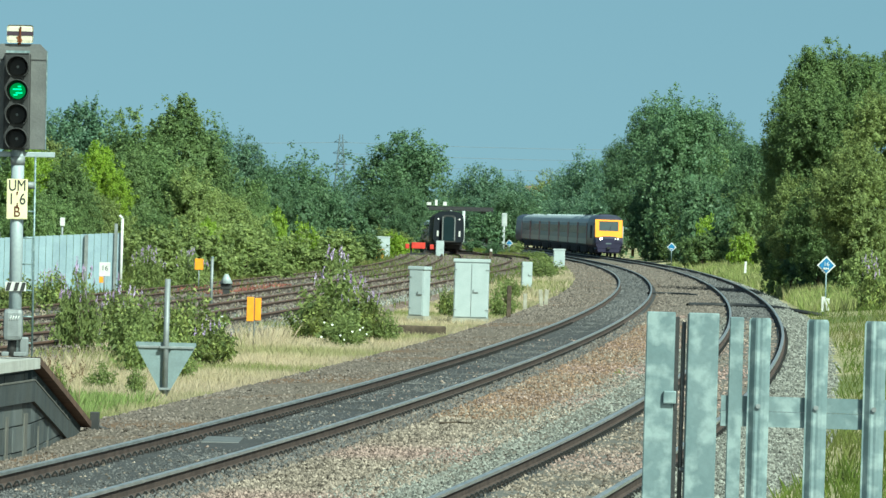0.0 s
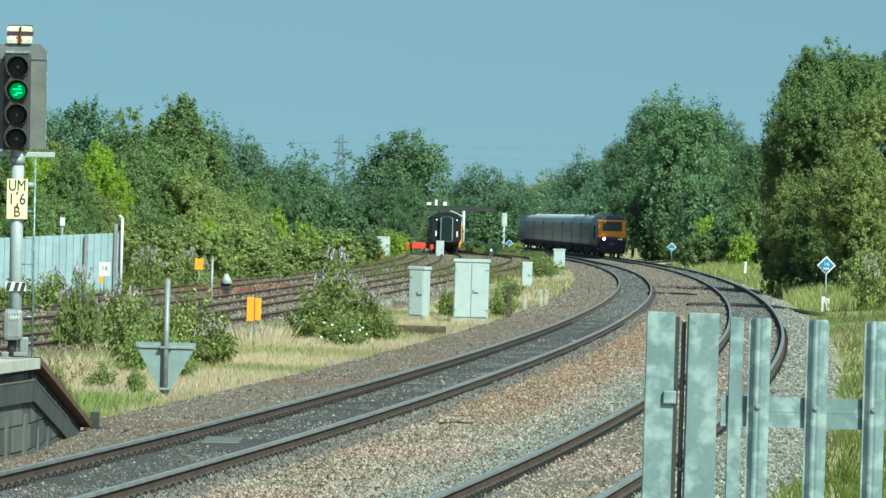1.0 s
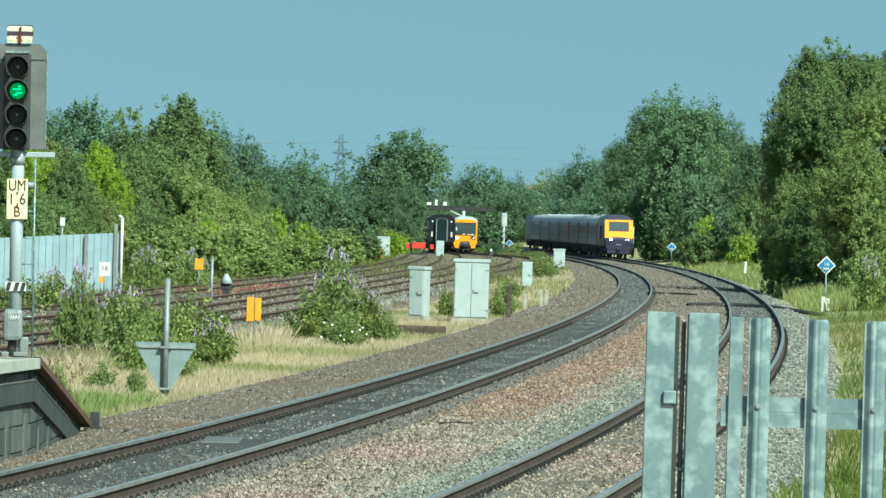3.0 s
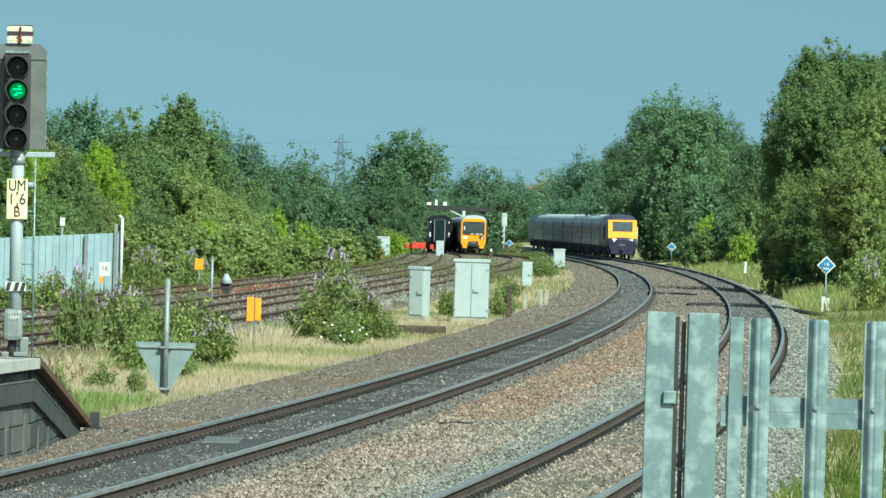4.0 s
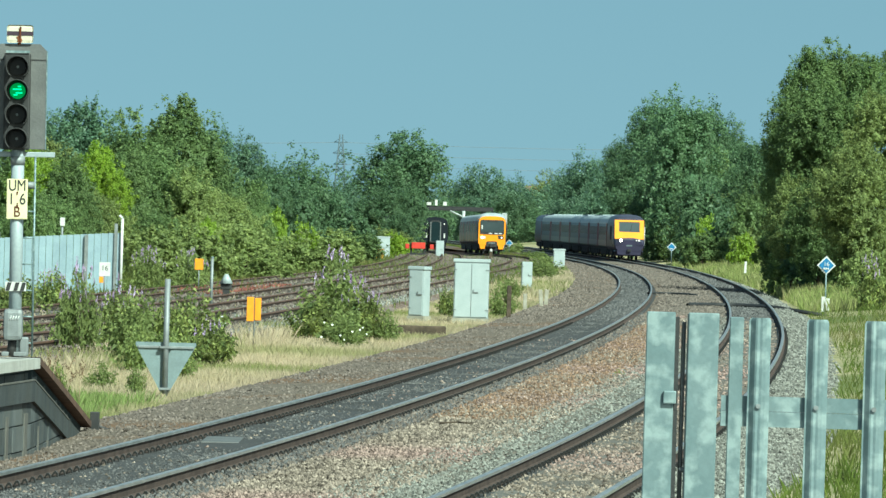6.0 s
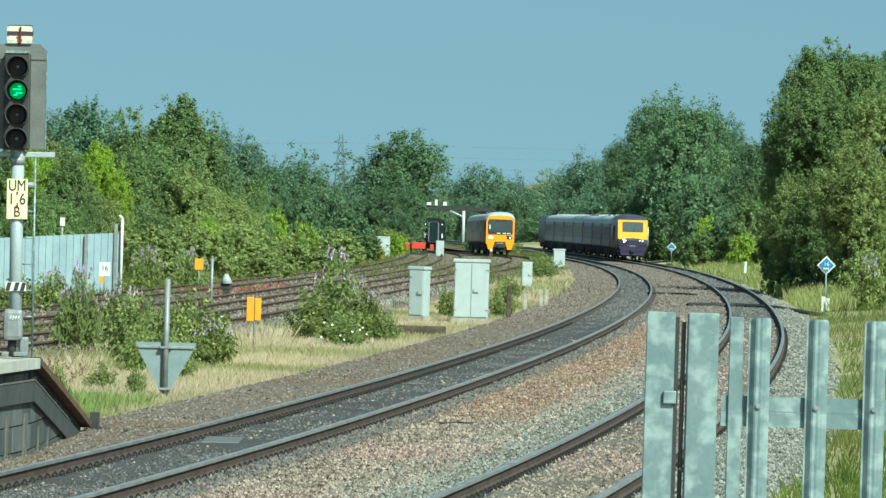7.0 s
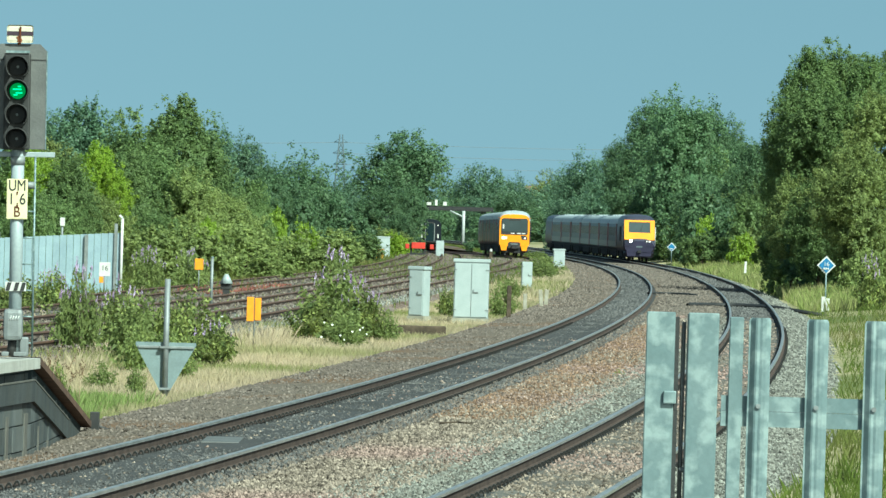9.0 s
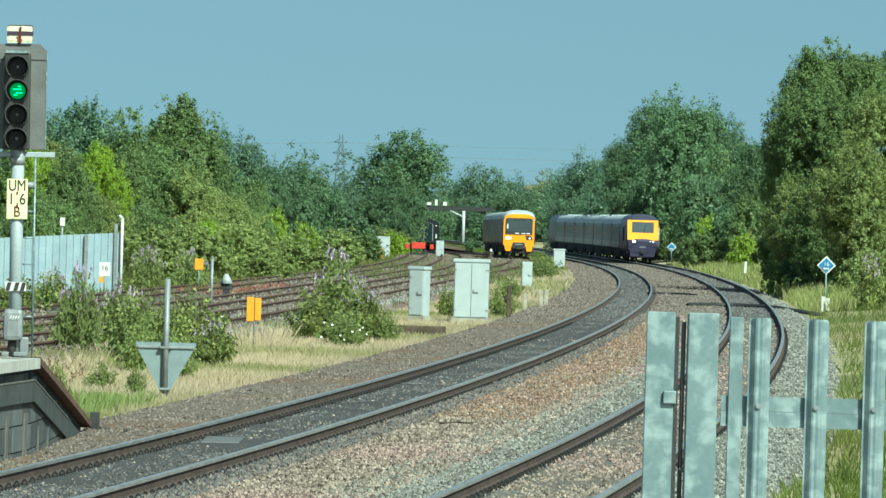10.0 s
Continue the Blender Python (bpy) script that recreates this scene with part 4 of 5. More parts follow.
ts = part("top_sign", box(-0.15, 0.15, 0.0, 0.02, 3.57, 3.775, 0.03), M_CREAM, sg, "white plate with a black bar and rust")
part("black_bar", box(-0.152, 0.152, -0.006, -0.002, 3.655, 3.702), mat("bar purple black", (0.04, 0.02, 0.035)), ts)
part("rust_mark", plate([(-0.008, 3.572), (0.010, 3.572), (0.012, 3.70), (0.016, 3.745), (0.002, 3.758), (-0.012, 3.742), (-0.009, 3.70)], -0.013, -0.009), M_RUST_D, ts)
part("rust_mark", plate([(-0.012, 3.574), (0.018, 3.574), (0.026, 3.60), (0.014, 3.63), (0.020, 3.65), (-0.022, 3.65), (-0.046, 3.635), (-0.026, 3.61), (-0.034, 3.59)], -0.006, -0.003), M_RUST, ts)
idp = part("identity_plate", box(-0.115, 0.125, -0.10, -0.085, 1.56, 2.02, 0.012), M_IDP, sg, "yellowed white identity plate with black lettering")
text("UM", 0.18, 0.005, -0.104, 1.94, M_BLACK, idp).scale = (0.76, 1, 1)
text("1", 0.18, -0.06, -0.104, 1.785, M_BLACK, idp).scale = (0.8, 1, 1)
text("6", 0.18, 0.068, -0.104, 1.785, M_BLACK, idp).scale = (0.85, 1, 1)
text("B", 0.17, 0.005, -0.104, 1.64, M_RUST_D, idp).scale = (0.85, 1, 1)
for rx, rz, rr in ((0.006, 1.862, 0.012), (0.004, 1.842, 0.008), (0.006, 1.715, 0.013), (0.008, 1.737, 0.008), (0.004, 1.692, 0.009)):
    part("rust_mark", rod((rx, -0.106, rz), (rx, -0.101, rz), rr, seg=7), M_RUST_D, idp)
ch = part("striped_plate", box(-0.115, 0.125, -0.095, -0.08, 0.74, 0.845, 0.005), M_WHITE, sg, "black and white striped plate")
for x in (-0.09, 0.0, 0.075):
    bm = plate([(x - 0.02, 0.745), (x + 0.025, 0.745), (x + 0.05, 0.84), (x + 0.005, 0.84)], -0.1, -0.096)
    part("stripe", bm, M_BLACK, ch)
tb = part("telephone_box", box(-0.12, 0.10, -0.24, -0.07, 0.18, 0.54, 0.05), M_DULL, sg, "grey signal telephone box")
for i in range(4):
    part("stripe", rod((-0.05 + 0.03 * i, -0.243, 0.41), (-0.03 + 0.03 * i, -0.243, 0.46), 0.006, seg=6), M_WHITE, tb)
part("foot_conduit", rod((-0.03, -0.1, 0.0), (-0.02, -0.1, 0.2), 0.05), M_BLACK, sg)
part("foot_box", box(0.06, 0.16, -0.08, 0.05, 0.0, 0.22, 0.02), M_DULL, sg)
lad = part("ladder_rail", rod((0.20, 0.0, 0.0), (0.20, 0.0, 2.27), 0.012), M_GALV, sg, "thin steel ladder beside the post")
for z in np.arange(0.15, 2.2, 0.3):
    part("rung", rod((0.06, 0.0, z), (0.20, 0.0, z), 0.009, seg=8), M_GALV, lad)
part("lamp_bracket", rod((0.05, -0.02, 1.95), (0.2, -0.02, 1.95), 0.04), M_DULL, sg)

# ---- steel palisade gate and fence ----
FY = 24.6
fz = 0.95
gate = thing("palisade_fence", pose(0, FY, 0), "galvanised steel palisade fence and gate post across the platform", "fence")


def tapered(x0, x1, xb0, xb1, zt, y0, y1, name, material=M_GALV, label=""):
    bm = bmesh.new()
    a = [bm.verts.new((x, y, z)) for z, l, r in ((fz, xb0, xb1), (zt, x0, x1)) for x, y in ((l, y0), (r, y0), (r, y1), (l, y1))]
    for q in ((0, 1, 2, 3), (7, 6, 5, 4), (0, 4, 5, 1), (1, 5, 6, 2), (2, 6, 7, 3), (3, 7, 4, 0)):
        bm.faces.new([a[i] for i in q])
    bmesh.ops.recalc_face_normals(bm, faces=bm.faces)
    bmesh.ops.bevel(bm, geom=bm.edges[:], offset=0.003, segments=1, affect="EDGES")
    return part(name, bm, material, gate, label)


XA, XB, XC, XD, XE, XF = 0.64, 0.77, 0.90, 0.96, 1.14, 1.32
ZA, ZB, ZC, ZD, ZE, ZF = 2.35, 2.35, 2.34, 2.34, 2.34, 2.34
pa = tapered(XA, XA + 0.09, XA, XA + 0.09, ZA, 0, 0.012, "post", label="wide flat galvanised gate post")
# Black colour stands in for the shade inside the post recess.
part("post_flange", box(XA + 0.0905, XA + 0.103, 0.004, 0.11, fz, ZA - 0.015), M_BLACK, pa, "post flange blackened for recess shade")
part("latch", box(XA + 0.058, XA + 0.098, -0.016, -0.001, ZA - 0.285, ZA - 0.245, 0.004), M_GALV, pa, "square slide bolt end")
part("latch_pin", rod((XA + 0.115, 0.03, ZA - 0.49), (XA + 0.14, 0.03, ZA - 0.49), 0.008), M_DULL, pa)
part("latch_bar", rod((XA + 0.118, 0.06, ZA - 0.03), (XA + 0.118, 0.06, ZA - 0.75), 0.007), M_DULL, pa)
pb = tapered(XB, XB + 0.096, XB, XB + 0.096, ZB, 0, 0.012, "post", label="wide flat galvanised gate post")
part("post_flange", box(XB, XB + 0.012, 0.013, 0.10, fz, ZB - 0.005), M_DULL, pb)
tapered(XC, XC + 0.044, XC, XC + 0.044, ZC, 0.03, 0.038, "flat_pale")


def pale(x, zt):
    """W-section pale with a rounded top and its bolts."""
    w = 0.068
    xs = [(0, 0.020), (0.005, 0.020), (0.020, 0.003), (0.026, 0.001), (0.034, 0.0025), (0.042, 0.001), (0.054, 0.0015), (0.063, 0.006), (0.068, 0.008)]
    bm = bmesh.new()
    loop = xs + [(a, b + 0.0035) for a, b in reversed(xs)]
    lv = []
    for z, inset in ((fz, 0), (zt - 0.010, 0), (zt - 0.003, 0.003), (zt, 0.007)):
        lv.append([bm.verts.new((x + inset + (a / w) * (w - 2 * inset), b, z)) for a, b in loop])
    n = len(loop)
    for a, b in zip(lv, lv[1:]):
        for i in range(n):
            bm.faces.new((a[i], a[(i + 1) % n], b[(i + 1) % n], b[i]))
    bmesh.ops.recalc_face_normals(bm, faces=bm.faces)
    p = part("pale", bm, M_GALV, gate)
    for z in (zt - 0.275, 1.25):
        part("bolt", rod((x + 0.034, -0.006, z), (x + 0.034, 0.008, z), 0.008, seg=8), M_DULL, p)


for x, z in ((XD, ZD), (XE, ZE), (XF, ZF), (XF + 0.18, ZF), (XF + 0.36, ZF), (XF + 0.54, ZF)):
    pale(x, z)
for z in (ZE - 0.245, 1.30):
    part("rail", box(XC - 0.02, XF + 0.7, 0.042, 0.050, z - 0.046, z), M_GALV, gate, "angle-section fence rail")
    part("rail", box(XC - 0.02, XF + 0.7, 0.040, 0.085, z - 0.095, z - 0.0475), M_GALV, gate, "angle-section fence rail")


# ---- lineside cabinets ----
def cabinet(m, w, d, h, label, doors=2, cap=True, tilt_door=False):
    c = thing("equipment_cabinet", m, label, "equipment cabinet", "lineside cabinets")
    part("body", box(-w / 2, w / 2, 0, d, 0.06, h - 0.1, 0.012), M_CAB, c)
    part("plinth", box(-w / 2 - 0.03, w / 2 + 0.03, -0.03, d + 0.03, -0.25, 0.06), M_CONC, c)
    if cap:
        part("lid", box(-w / 2 - 0.035, w / 2 + 0.035, -0.04, d + 0.04, h - 0.105, h, 0.02), M_CAB, c)
    for i in range(doors):
        a, b = -w / 2 + 0.02 + i * (w - 0.04) / doors, -w / 2 + 0.02 + (i + 1) * (w - 0.04) / doors
        dr = part("door", box(a + 0.008, b - 0.008, -0.03, -0.003, 0.1, h - 0.13, 0.006), M_CAB, c)
        hx = a + 0.02 if i == 0 else b - 0.02
        for z in (0.3, h - 0.35):
            part("hinge", box(hx - 0.05, hx + 0.05, -0.045, -0.03, z, z + 0.03), M_DULL, dr)
    part("handle", box(0.05, 0.22, -0.06, -0.035, h * 0.45, h * 0.45 + 0.03, 0.005), M_DULL, c, "dark door handle")
    part("handle_stub", box(0.06, 0.09, -0.06, -0.035, h * 0.45, h * 0.45 + 0.1), M_DULL, c)
    return c


cabinet(pose(0.90, 242.5, -0.30, 0, 0, -2), 1.06, 0.6, 1.88, "large pale grey double-door equipment cabinet in dry grass")
cabinet(pose(-0.78, 242.0, -0.27, 0, 0, -26), 0.50, 0.45, 1.58, "narrow pale grey equipment cabinet in dry grass", 1)
cabinet(pose(4.05, 378.0, -0.35, 0, 0, 3), 0.50, 0.45, 1.40, "small pale grey equipment cabinet in weeds", 1, cap=False)
cabinet(pose(8.11, 551.0, -0.38, 0, 0, 3), 0.80, 0.5, 1.55, "pale grey equipment cabinet in weeds", 1)
cabinet(pose(-5.02, 660.0, -0.27, 0, 0, 3), 1.15, 0.6, 1.75, "pale grey equipment cabinet beside a yellow box", 1)
cabinet(pose(-0.26, 670.0, -0.27, 0, 0, 3), 0.68, 0.5, 1.62, "narrow pale grey equipment cabinet beside the branch", 1, cap=False)
yb = thing("grit_box", pose(-5.21, 655.0, -0.40), "small yellow box beside a grey cabinet", "box")
part("bin", box(-0.3, 0.3, 0, 0.4, 0, 0.75, 0.04), M_ORANGE, yb)
part("lid", box(-0.32, 0.32, -0.02, 0.42, 0.75, 0.85, 0.03), M_YEL, yb)

# ---- signs ----
M_SIGNBACK = mat("grey sign back", (0.20, 0.25, 0.255), (0.17, 0.21, 0.215), 0.5, metal=0.2, scale=5, fine=30, bump=0.05)
tri = thing("warning_board", pose(-4.49, 129.6, -0.32, 0, 0, 3), "triangular board seen from its grey back, on a steel post", "railway sign")
part("post", rod((0, 0, -0.1), (0, 0, 1.90), 0.047, seg=16), M_DULL, tri)
bm = bmesh.new()
pts = [(-0.49, 0.86), (0.49, 0.86), (0.50, 0.82), (0.06, 0.02), (-0.06, 0.02), (-0.50, 0.82)]
va = [bm.verts.new((x, 0.06, z)) for x, z in pts]
vb = [bm.verts.new((x, 0.085, z)) for x, z in pts]
bm.faces.new(va[::-1]), bm.faces.new(vb)
for i in range(6):
    bm.faces.new((va[i], va[(i + 1) % 6], vb[(i + 1) % 6], vb[i]))
bmesh.ops.recalc_face_normals(bm, faces=bm.faces)
part("board", bm, M_SIGNBACK, tri, "grey triangular board back")
part("stiffener", box(-0.46, 0.46, 0.03, 0.058, 0.76, 0.80, 0.006), M_DULL, tri)
for z in (0.78, 0.10):
    part("clamp", box(-0.10, 0.10, -0.055, 0.06, z - 0.018, z + 0.018), M_DULL, tri)

osn = thing("orange_marker_board", pose(-4.43, 187.0, -0.31), "pair of orange reflective boards on a thin post", "railway sign")
part("stake", rod((0.02, 0.02, -0.1), (0.02, 0.02, 1.05), 0.018), M_DULL, osn)
part("board", box(-0.165, 0.005, -0.02, 0.0, 0.50, 1.07, 0.01), M_ORANGE, osn)
part("board", box(0.025, 0.175, -0.02, 0.0, 0.52, 1.05, 0.01), M_ORANGE, osn)

dia = mat("blue sign face", (0.03, 0.16, 0.34), (0.025, 0.13, 0.28), 0.4, scale=6, fine=40, bump=0)


def diamond(m, r, pole, label, number):
    d = thing("diamond_sign", m, label, "railway sign", "blue diamond signs")
    part("pole", rod((0, 0.02, -0.2), (0, 0.02, pole), 0.028), M_GALV, d)
    z = pole
    for rr, mm, y, nm in ((r, M_WHITE, 0.0, "border"), (r * 0.80, dia, -0.03, "face")):
        bm = plate([(-rr, z), (0, z - rr), (rr, z), (0, z + rr)], y, y + 0.012)
        part(nm, bm, mm, d)
    if number:
        text("16", r * 0.62, 0, -0.048, z + r * 0.12, M_WHITE, d)
    bars([(-r * 0.3 + i * r * 0.21, -r * 0.16 + i * r * 0.21, z - r * 0.45, z - r * 0.24) for i in range(3)], d, M_WHITE, -0.048)
    return d


diamond(pose(14.60, 301.0, -0.34), 0.36, 1.49 - (-0.34), "blue diamond sign with white border and number on a pole", True)
diamond(pose(17.33, 600.0, 0.42), 0.36, 1.0, "small blue diamond sign with white border beside the track", False)
diamond(pose(6.35, 760.0, 0.30), 0.36, 0.72, "distant blue diamond sign on a short pole", False)
wb = thing("marker_post", pose(14.56, 300.5, -0.36), "short white marker slab at the foot of a sign", "marker post")
part("slab", box(-0.14, 0.02, -0.1, -0.04, 0.05, 0.66, 0.02), M_WHITE, wb)
part("slab", box(0.03, 0.17, -0.08, -0.02, 0.12, 0.60, 0.02), M_WHITE, wb)
for x, y, Y, h, tone, name in ((-6.22, 225, -0.46, 0.35, M_WHITE, "marker_post"), (18.37, 480, 0.41, 0.5, M_WHITE, "marker_post"), (2.96, 280, -0.25, 0.5, M_CONC, "marker_post"), (3.60, 285, -0.18, 0.55, M_CONC, "marker_post"), (3.83, 290, -0.16, 0.5, M_CONC, "marker_post"), (-4.13, 200, -0.34, 0.2, M_CONC, "marker_post")):
    p = thing(name, pose(x, y, Y, 0, random.uniform(-6, 6), 0), "short pale concrete marker post in the grass", "marker post", "short marker posts")
    part("stub", box(-0.07, 0.07, -0.05, 0.05, -0.2, h, 0.015), tone, p)
gp = thing("steel_post", pose(-7.19, 247.0, -0.33), "thin galvanised steel post standing by the branch track", "post")
part("pole", rod((0, 0, -0.2), (0, 0, 1.68), 0.05), M_DULL, gp)
part("cap", rod((0, 0, 1.68), (0, 0, 1.72), 0.056), M_GALV, gp)
wp = thing("timber_post", pose(2.10, 246.0, -0.23), "weathered dark timber post beside the ballast", "post")
part("stake", box(-0.07, 0.07, -0.06, 0.06, -0.2, 1.0, 0.02), M_BARK, wp)
w2 = thing("timber_post", pose(-0.41, 246.0, -0.26), "thin grey timber post by a cabinet", "post")
part("stake", box(-0.04, 0.04, -0.04, 0.04, -0.2, 0.9, 0.01), M_DULL, w2)
lg = thing("old_sleeper", pose(-0.70, 212.0, -0.36, 0, 0, 6), "dark rotting timber sleeper lying in dry grass", "timber")
part("timber", box(-0.88, 0.84, -0.15, 0.15, -0.05, 0.24, 0.04), M_BARK, lg)

tw = thing("fallen_branch", pose(0.24, 107.5, -0.115, 0, 0, -8), "thin dark dead branch lying on the ballast", "branch")
bm = rod((-0.22, 0, 0.02), (0.02, 0.1, 0.04), 0.014, 0.011, 6)
rod((0.02, 0.1, 0.04), (0.24, 0.02, 0.02), 0.011, 0.006, 6, bm)
rod((0.02, 0.1, 0.04), (0.12, 0.5, 0.03), 0.008, 0.004, 6, bm)
part("twig", bm, M_BARK, tw)

# ground signal
gs = thing("ground_signal", pose(-7.71, 283.0, -0.29), "small dark ground signal with pale hood beside the branch", "railway signal")
part("base", box(-0.20, 0.22, -0.15, 0.15, -0.25, 0.02, 0.02), M_BLACK, gs)
part("pedestal", box(-0.12, 0.12, -0.1, 0.1, 0.0, 0.36, 0.02), M_BLACK, gs)
part("head", box(-0.20, 0.20, -0.12, 0.12, 0.34, 0.60, 0.04), M_BLACK, gs)
part("hood", rod((0, 0, 0.56), (0, 0, 0.90), 0.25, 0.06, 10), M_CAB, gs, "weathered grey hood")

# ---- sheeted fence ----
sf = thing("sheet_fence", Matrix(), "pale blue corrugated steel fence behind weeds", "fence")
M_SHEET = mat("pale blue painted sheet", (0.27, 0.345, 0.39), (0.23, 0.30, 0.345), 0.45, scale=2, fine=20, bump=0.05, obj=0.06)
for i in range(31):
    x = -19.4 + i * 0.25
    zt = 1.42 + i * 0.018
    part("sheet", box(x, x + 0.238, 287 - 0.02 * (i % 2), 287.03, -0.45, zt, 0.008), M_SHEET, sf)
for x in (-19.3, -16.2, -13.0):
    part("post", box(x, x + 0.13, 286.85, 286.97, -0.5, 1.85, 0.01), M_DULL, sf)
xp, zp = -11.65, 2.59
part("end_post", rod((xp, 286.9, -0.5), (xp, 286.9, zp - 0.1), 0.05), M_WHITE, sf, "tall pale end post")
part("end_post_hook", rod((xp, 286.9, zp - 0.1), (xp - 0.12, 286.9, zp), 0.05), M_WHITE, sf)
part("end_post", box(xp - 0.28, xp - 0.16, 286.9, 287.0, -0.5, zp - 0.3), M_DULL, sf)
ten = thing("speed_board", pose(-12.16, 285.0, 0.37), "small white board with black figures on the fence", "railway sign")
part("board", box(-0.2, 0.2, -0.02, 0.0, 0.02, 0.52, 0.01), M_WHITE, ten)
text("16", 0.26, 0, -0.024, 0.3, M_BLACK, ten)
part("orange_tag", box(-0.19, -0.04, -0.03, -0.005, -0.22, 0.0, 0.01), M_ORANGE, ten, "orange tag below the board")
part("stake", rod((0, 0.02, -0.8), (0, 0.02, 0.3), 0.03), M_DULL, ten)
kp = thing("steel_post", pose(-15.90, 330.0, 1.73), "grey post with a pale lamp above weeds", "post")
part("pole", rod((0, 0, -2.0), (0, 0, 0.5), 0.05), M_DULL, kp)
part("lamp_head", box(-0.1, 0.1, -0.1, 0.1, 0.35, 0.7, 0.02), M_WHITE, kp)
ob2 = thing("orange_marker_board", pose(-9.29, 302.0, 0.41), "small orange board among bushes", "railway sign")
part("board", box(-0.16, 0.16, -0.02, 0.0, 0.2, 0.62, 0.01), M_ORANGE, ob2)
part("stake", rod((0, 0.02, -0.9), (0, 0.02, 0.4), 0.02), M_DULL, ob2)

# ---- distance: signal, lamp post, bridge, buffer stop, pylon ----
M_GREYPOST = mat("weathered pale grey paint", (0.42, 0.43, 0.42), (0.30, 0.32, 0.31), 0.6, scale=2, fine=12, bump=0.03)
fs = thing("signal_post", pose(6.73, 880.0, -0.20), "distant railway signal with pale backplate on a white post", "railway signal")
part("post", rod((0, 0, -0.3), (0, 0, 2.9), 0.10), M_GREYPOST, fs)
part("head", box(-0.30, 0.30, -0.1, 0.1, 2.8, 4.3, 0.08), M_GREYPOST, fs)
for z in (0.9, 1.6, 2.2):
    part("plate", box(-0.2, 0.12, -0.2, -0.12, z, z + 0.25), M_GREYPOST, fs)
lp = thing("lamp_post", pose(2.51, 1010.0, 0.16), "white lamp post with slanting bracket near a bridge", "lamp post")
part("post", rod((0, 0, -0.5), (0, 0, 4.3), 0.2), M_GREYPOST, lp)
part("bracket", rod((0, 0, 3.5), (-1.75, 0, 4.25), 0.11), M_GREYPOST, lp)
br = thing("overbridge", pose(0, 1060, 0), "dark girder bridge over the branch beneath trees", "bridge")
xb0, xb1, zb0, zb1 = -3.86, 6.20, 4.51, 4.88
part("girder", box(xb0 - 6, xb1 + 0.4, 0, 4, zb0, zb1, 0.05), M_UNDER, br)
part("abutment", box(xb1 - 1.2, xb1 + 0.3, 0.6, 3.4, -0.6, zb0 - 0.01), M_WALL, br)
part("abutment", box(xb0 - 7.5, xb0 - 3.5, 0.2, 5, -0.6, zb0), M_WALL, br)
part("parapet", box(xb0 - 6, xb1 + 0.4, 0.3, 0.5, zb1, zb1 + 0.22), M_UNDER, br)
for x, w, h in ((1.5, 0.6, 0.4), (2.6, 0.35, 0.75), (3.7, 0.5, 0.5)):
    part("white_board", box(xb0 + x, xb0 + x + w, 0.1, 0.25, zb1 + 0.3, zb1 + 0.3 + h, 0.02), M_WHITE, br, "white board on the bridge")
bs = thing("buffer_stop", pose(-2.12, 665.0, -0.08), "red-painted buffer stop beam on dark posts", "buffer stop")
M_RED = mat("red paint", (0.55, 0.035, 0.02), (0.42, 0.03, 0.02), 0.5, scale=3, fine=20)
part("beam", box(-0.52, 0.62, -0.15, 0.1, 0.62, 1.14, 0.03), M_RED, bs)
for s in (-0.88, 1.18):
    part("end_board", box(s - 0.16, s + 0.16, -0.1, 0.1, 0.6, 1.0, 0.03), M_RED, bs)
for s in (-0.55, 0.55):
    part("upright", box(s - 0.09, s + 0.09, 0.1, 0.3, -0.5, 1.05, 0.02), M_UNDER, bs)
    part("brace", rod((s, 0.25, 0.9), (s, 2.2, -0.3), 0.07), M_UNDER, bs)
part("tie_rail", box(-0.9, 0.9, 0.12, 0.28, 0.1, 0.25), M_UNDER, bs)

PY = 3000.0
M_PYLON = mat("distant pylon steel", (0.085, 0.11, 0.125), None, 0.6, metal=0.2, scale=0.2, fine=1, bump=0)
pyx, pyt = -39.84, 35.77
pl = thing("electricity_pylon", pose(pyx, PY, 0), "lattice steel electricity pylon beyond the trees", "pylon")
lat = bmesh.new()
for sx in (-1, 1):
    for sy in (-1, 1):
        rod((sx * 3.2, sy * 3.2, -0.6), (sx * 0.5, sy * 0.5, pyt), 0.32, 0.2, 6, lat)
zz, k = 0.0, 0
while zz < pyt - 3:
    w0, w1 = 3.2 - 2.7 * zz / pyt, 3.2 - 2.7 * (zz + 3) / pyt
    for s in (-1, 1):
        rod((-s * w0, -w0, zz), (s * w1, -w1, zz + 3), 0.16, seg=5, bm=lat)
        rod((-w0, -s * w0, zz), (-w1, s * w1, zz + 3), 0.16, seg=5, bm=lat)
    zz += 3
part("lattice_tower", lat, M_PYLON, pl)
for dz, half in ((3, 2.6), (7.2, 3.0), (11.4, 2.6)):
    arm = rod((-half, 0, pyt - dz), (half, 0, pyt - dz), 0.15, seg=6)
    for s in (-1, 1):
        rod((s * half, 0, pyt - dz), (0, 0, pyt - dz + 1.6), 0.09, seg=5, bm=arm)
    part("cross_arm", arm, M_PYLON, pl)
M_WIRE = mat("aluminium conductor", (0.16, 0.18, 0.20), None, 0.5, scale=0.1, fine=1, bump=0)
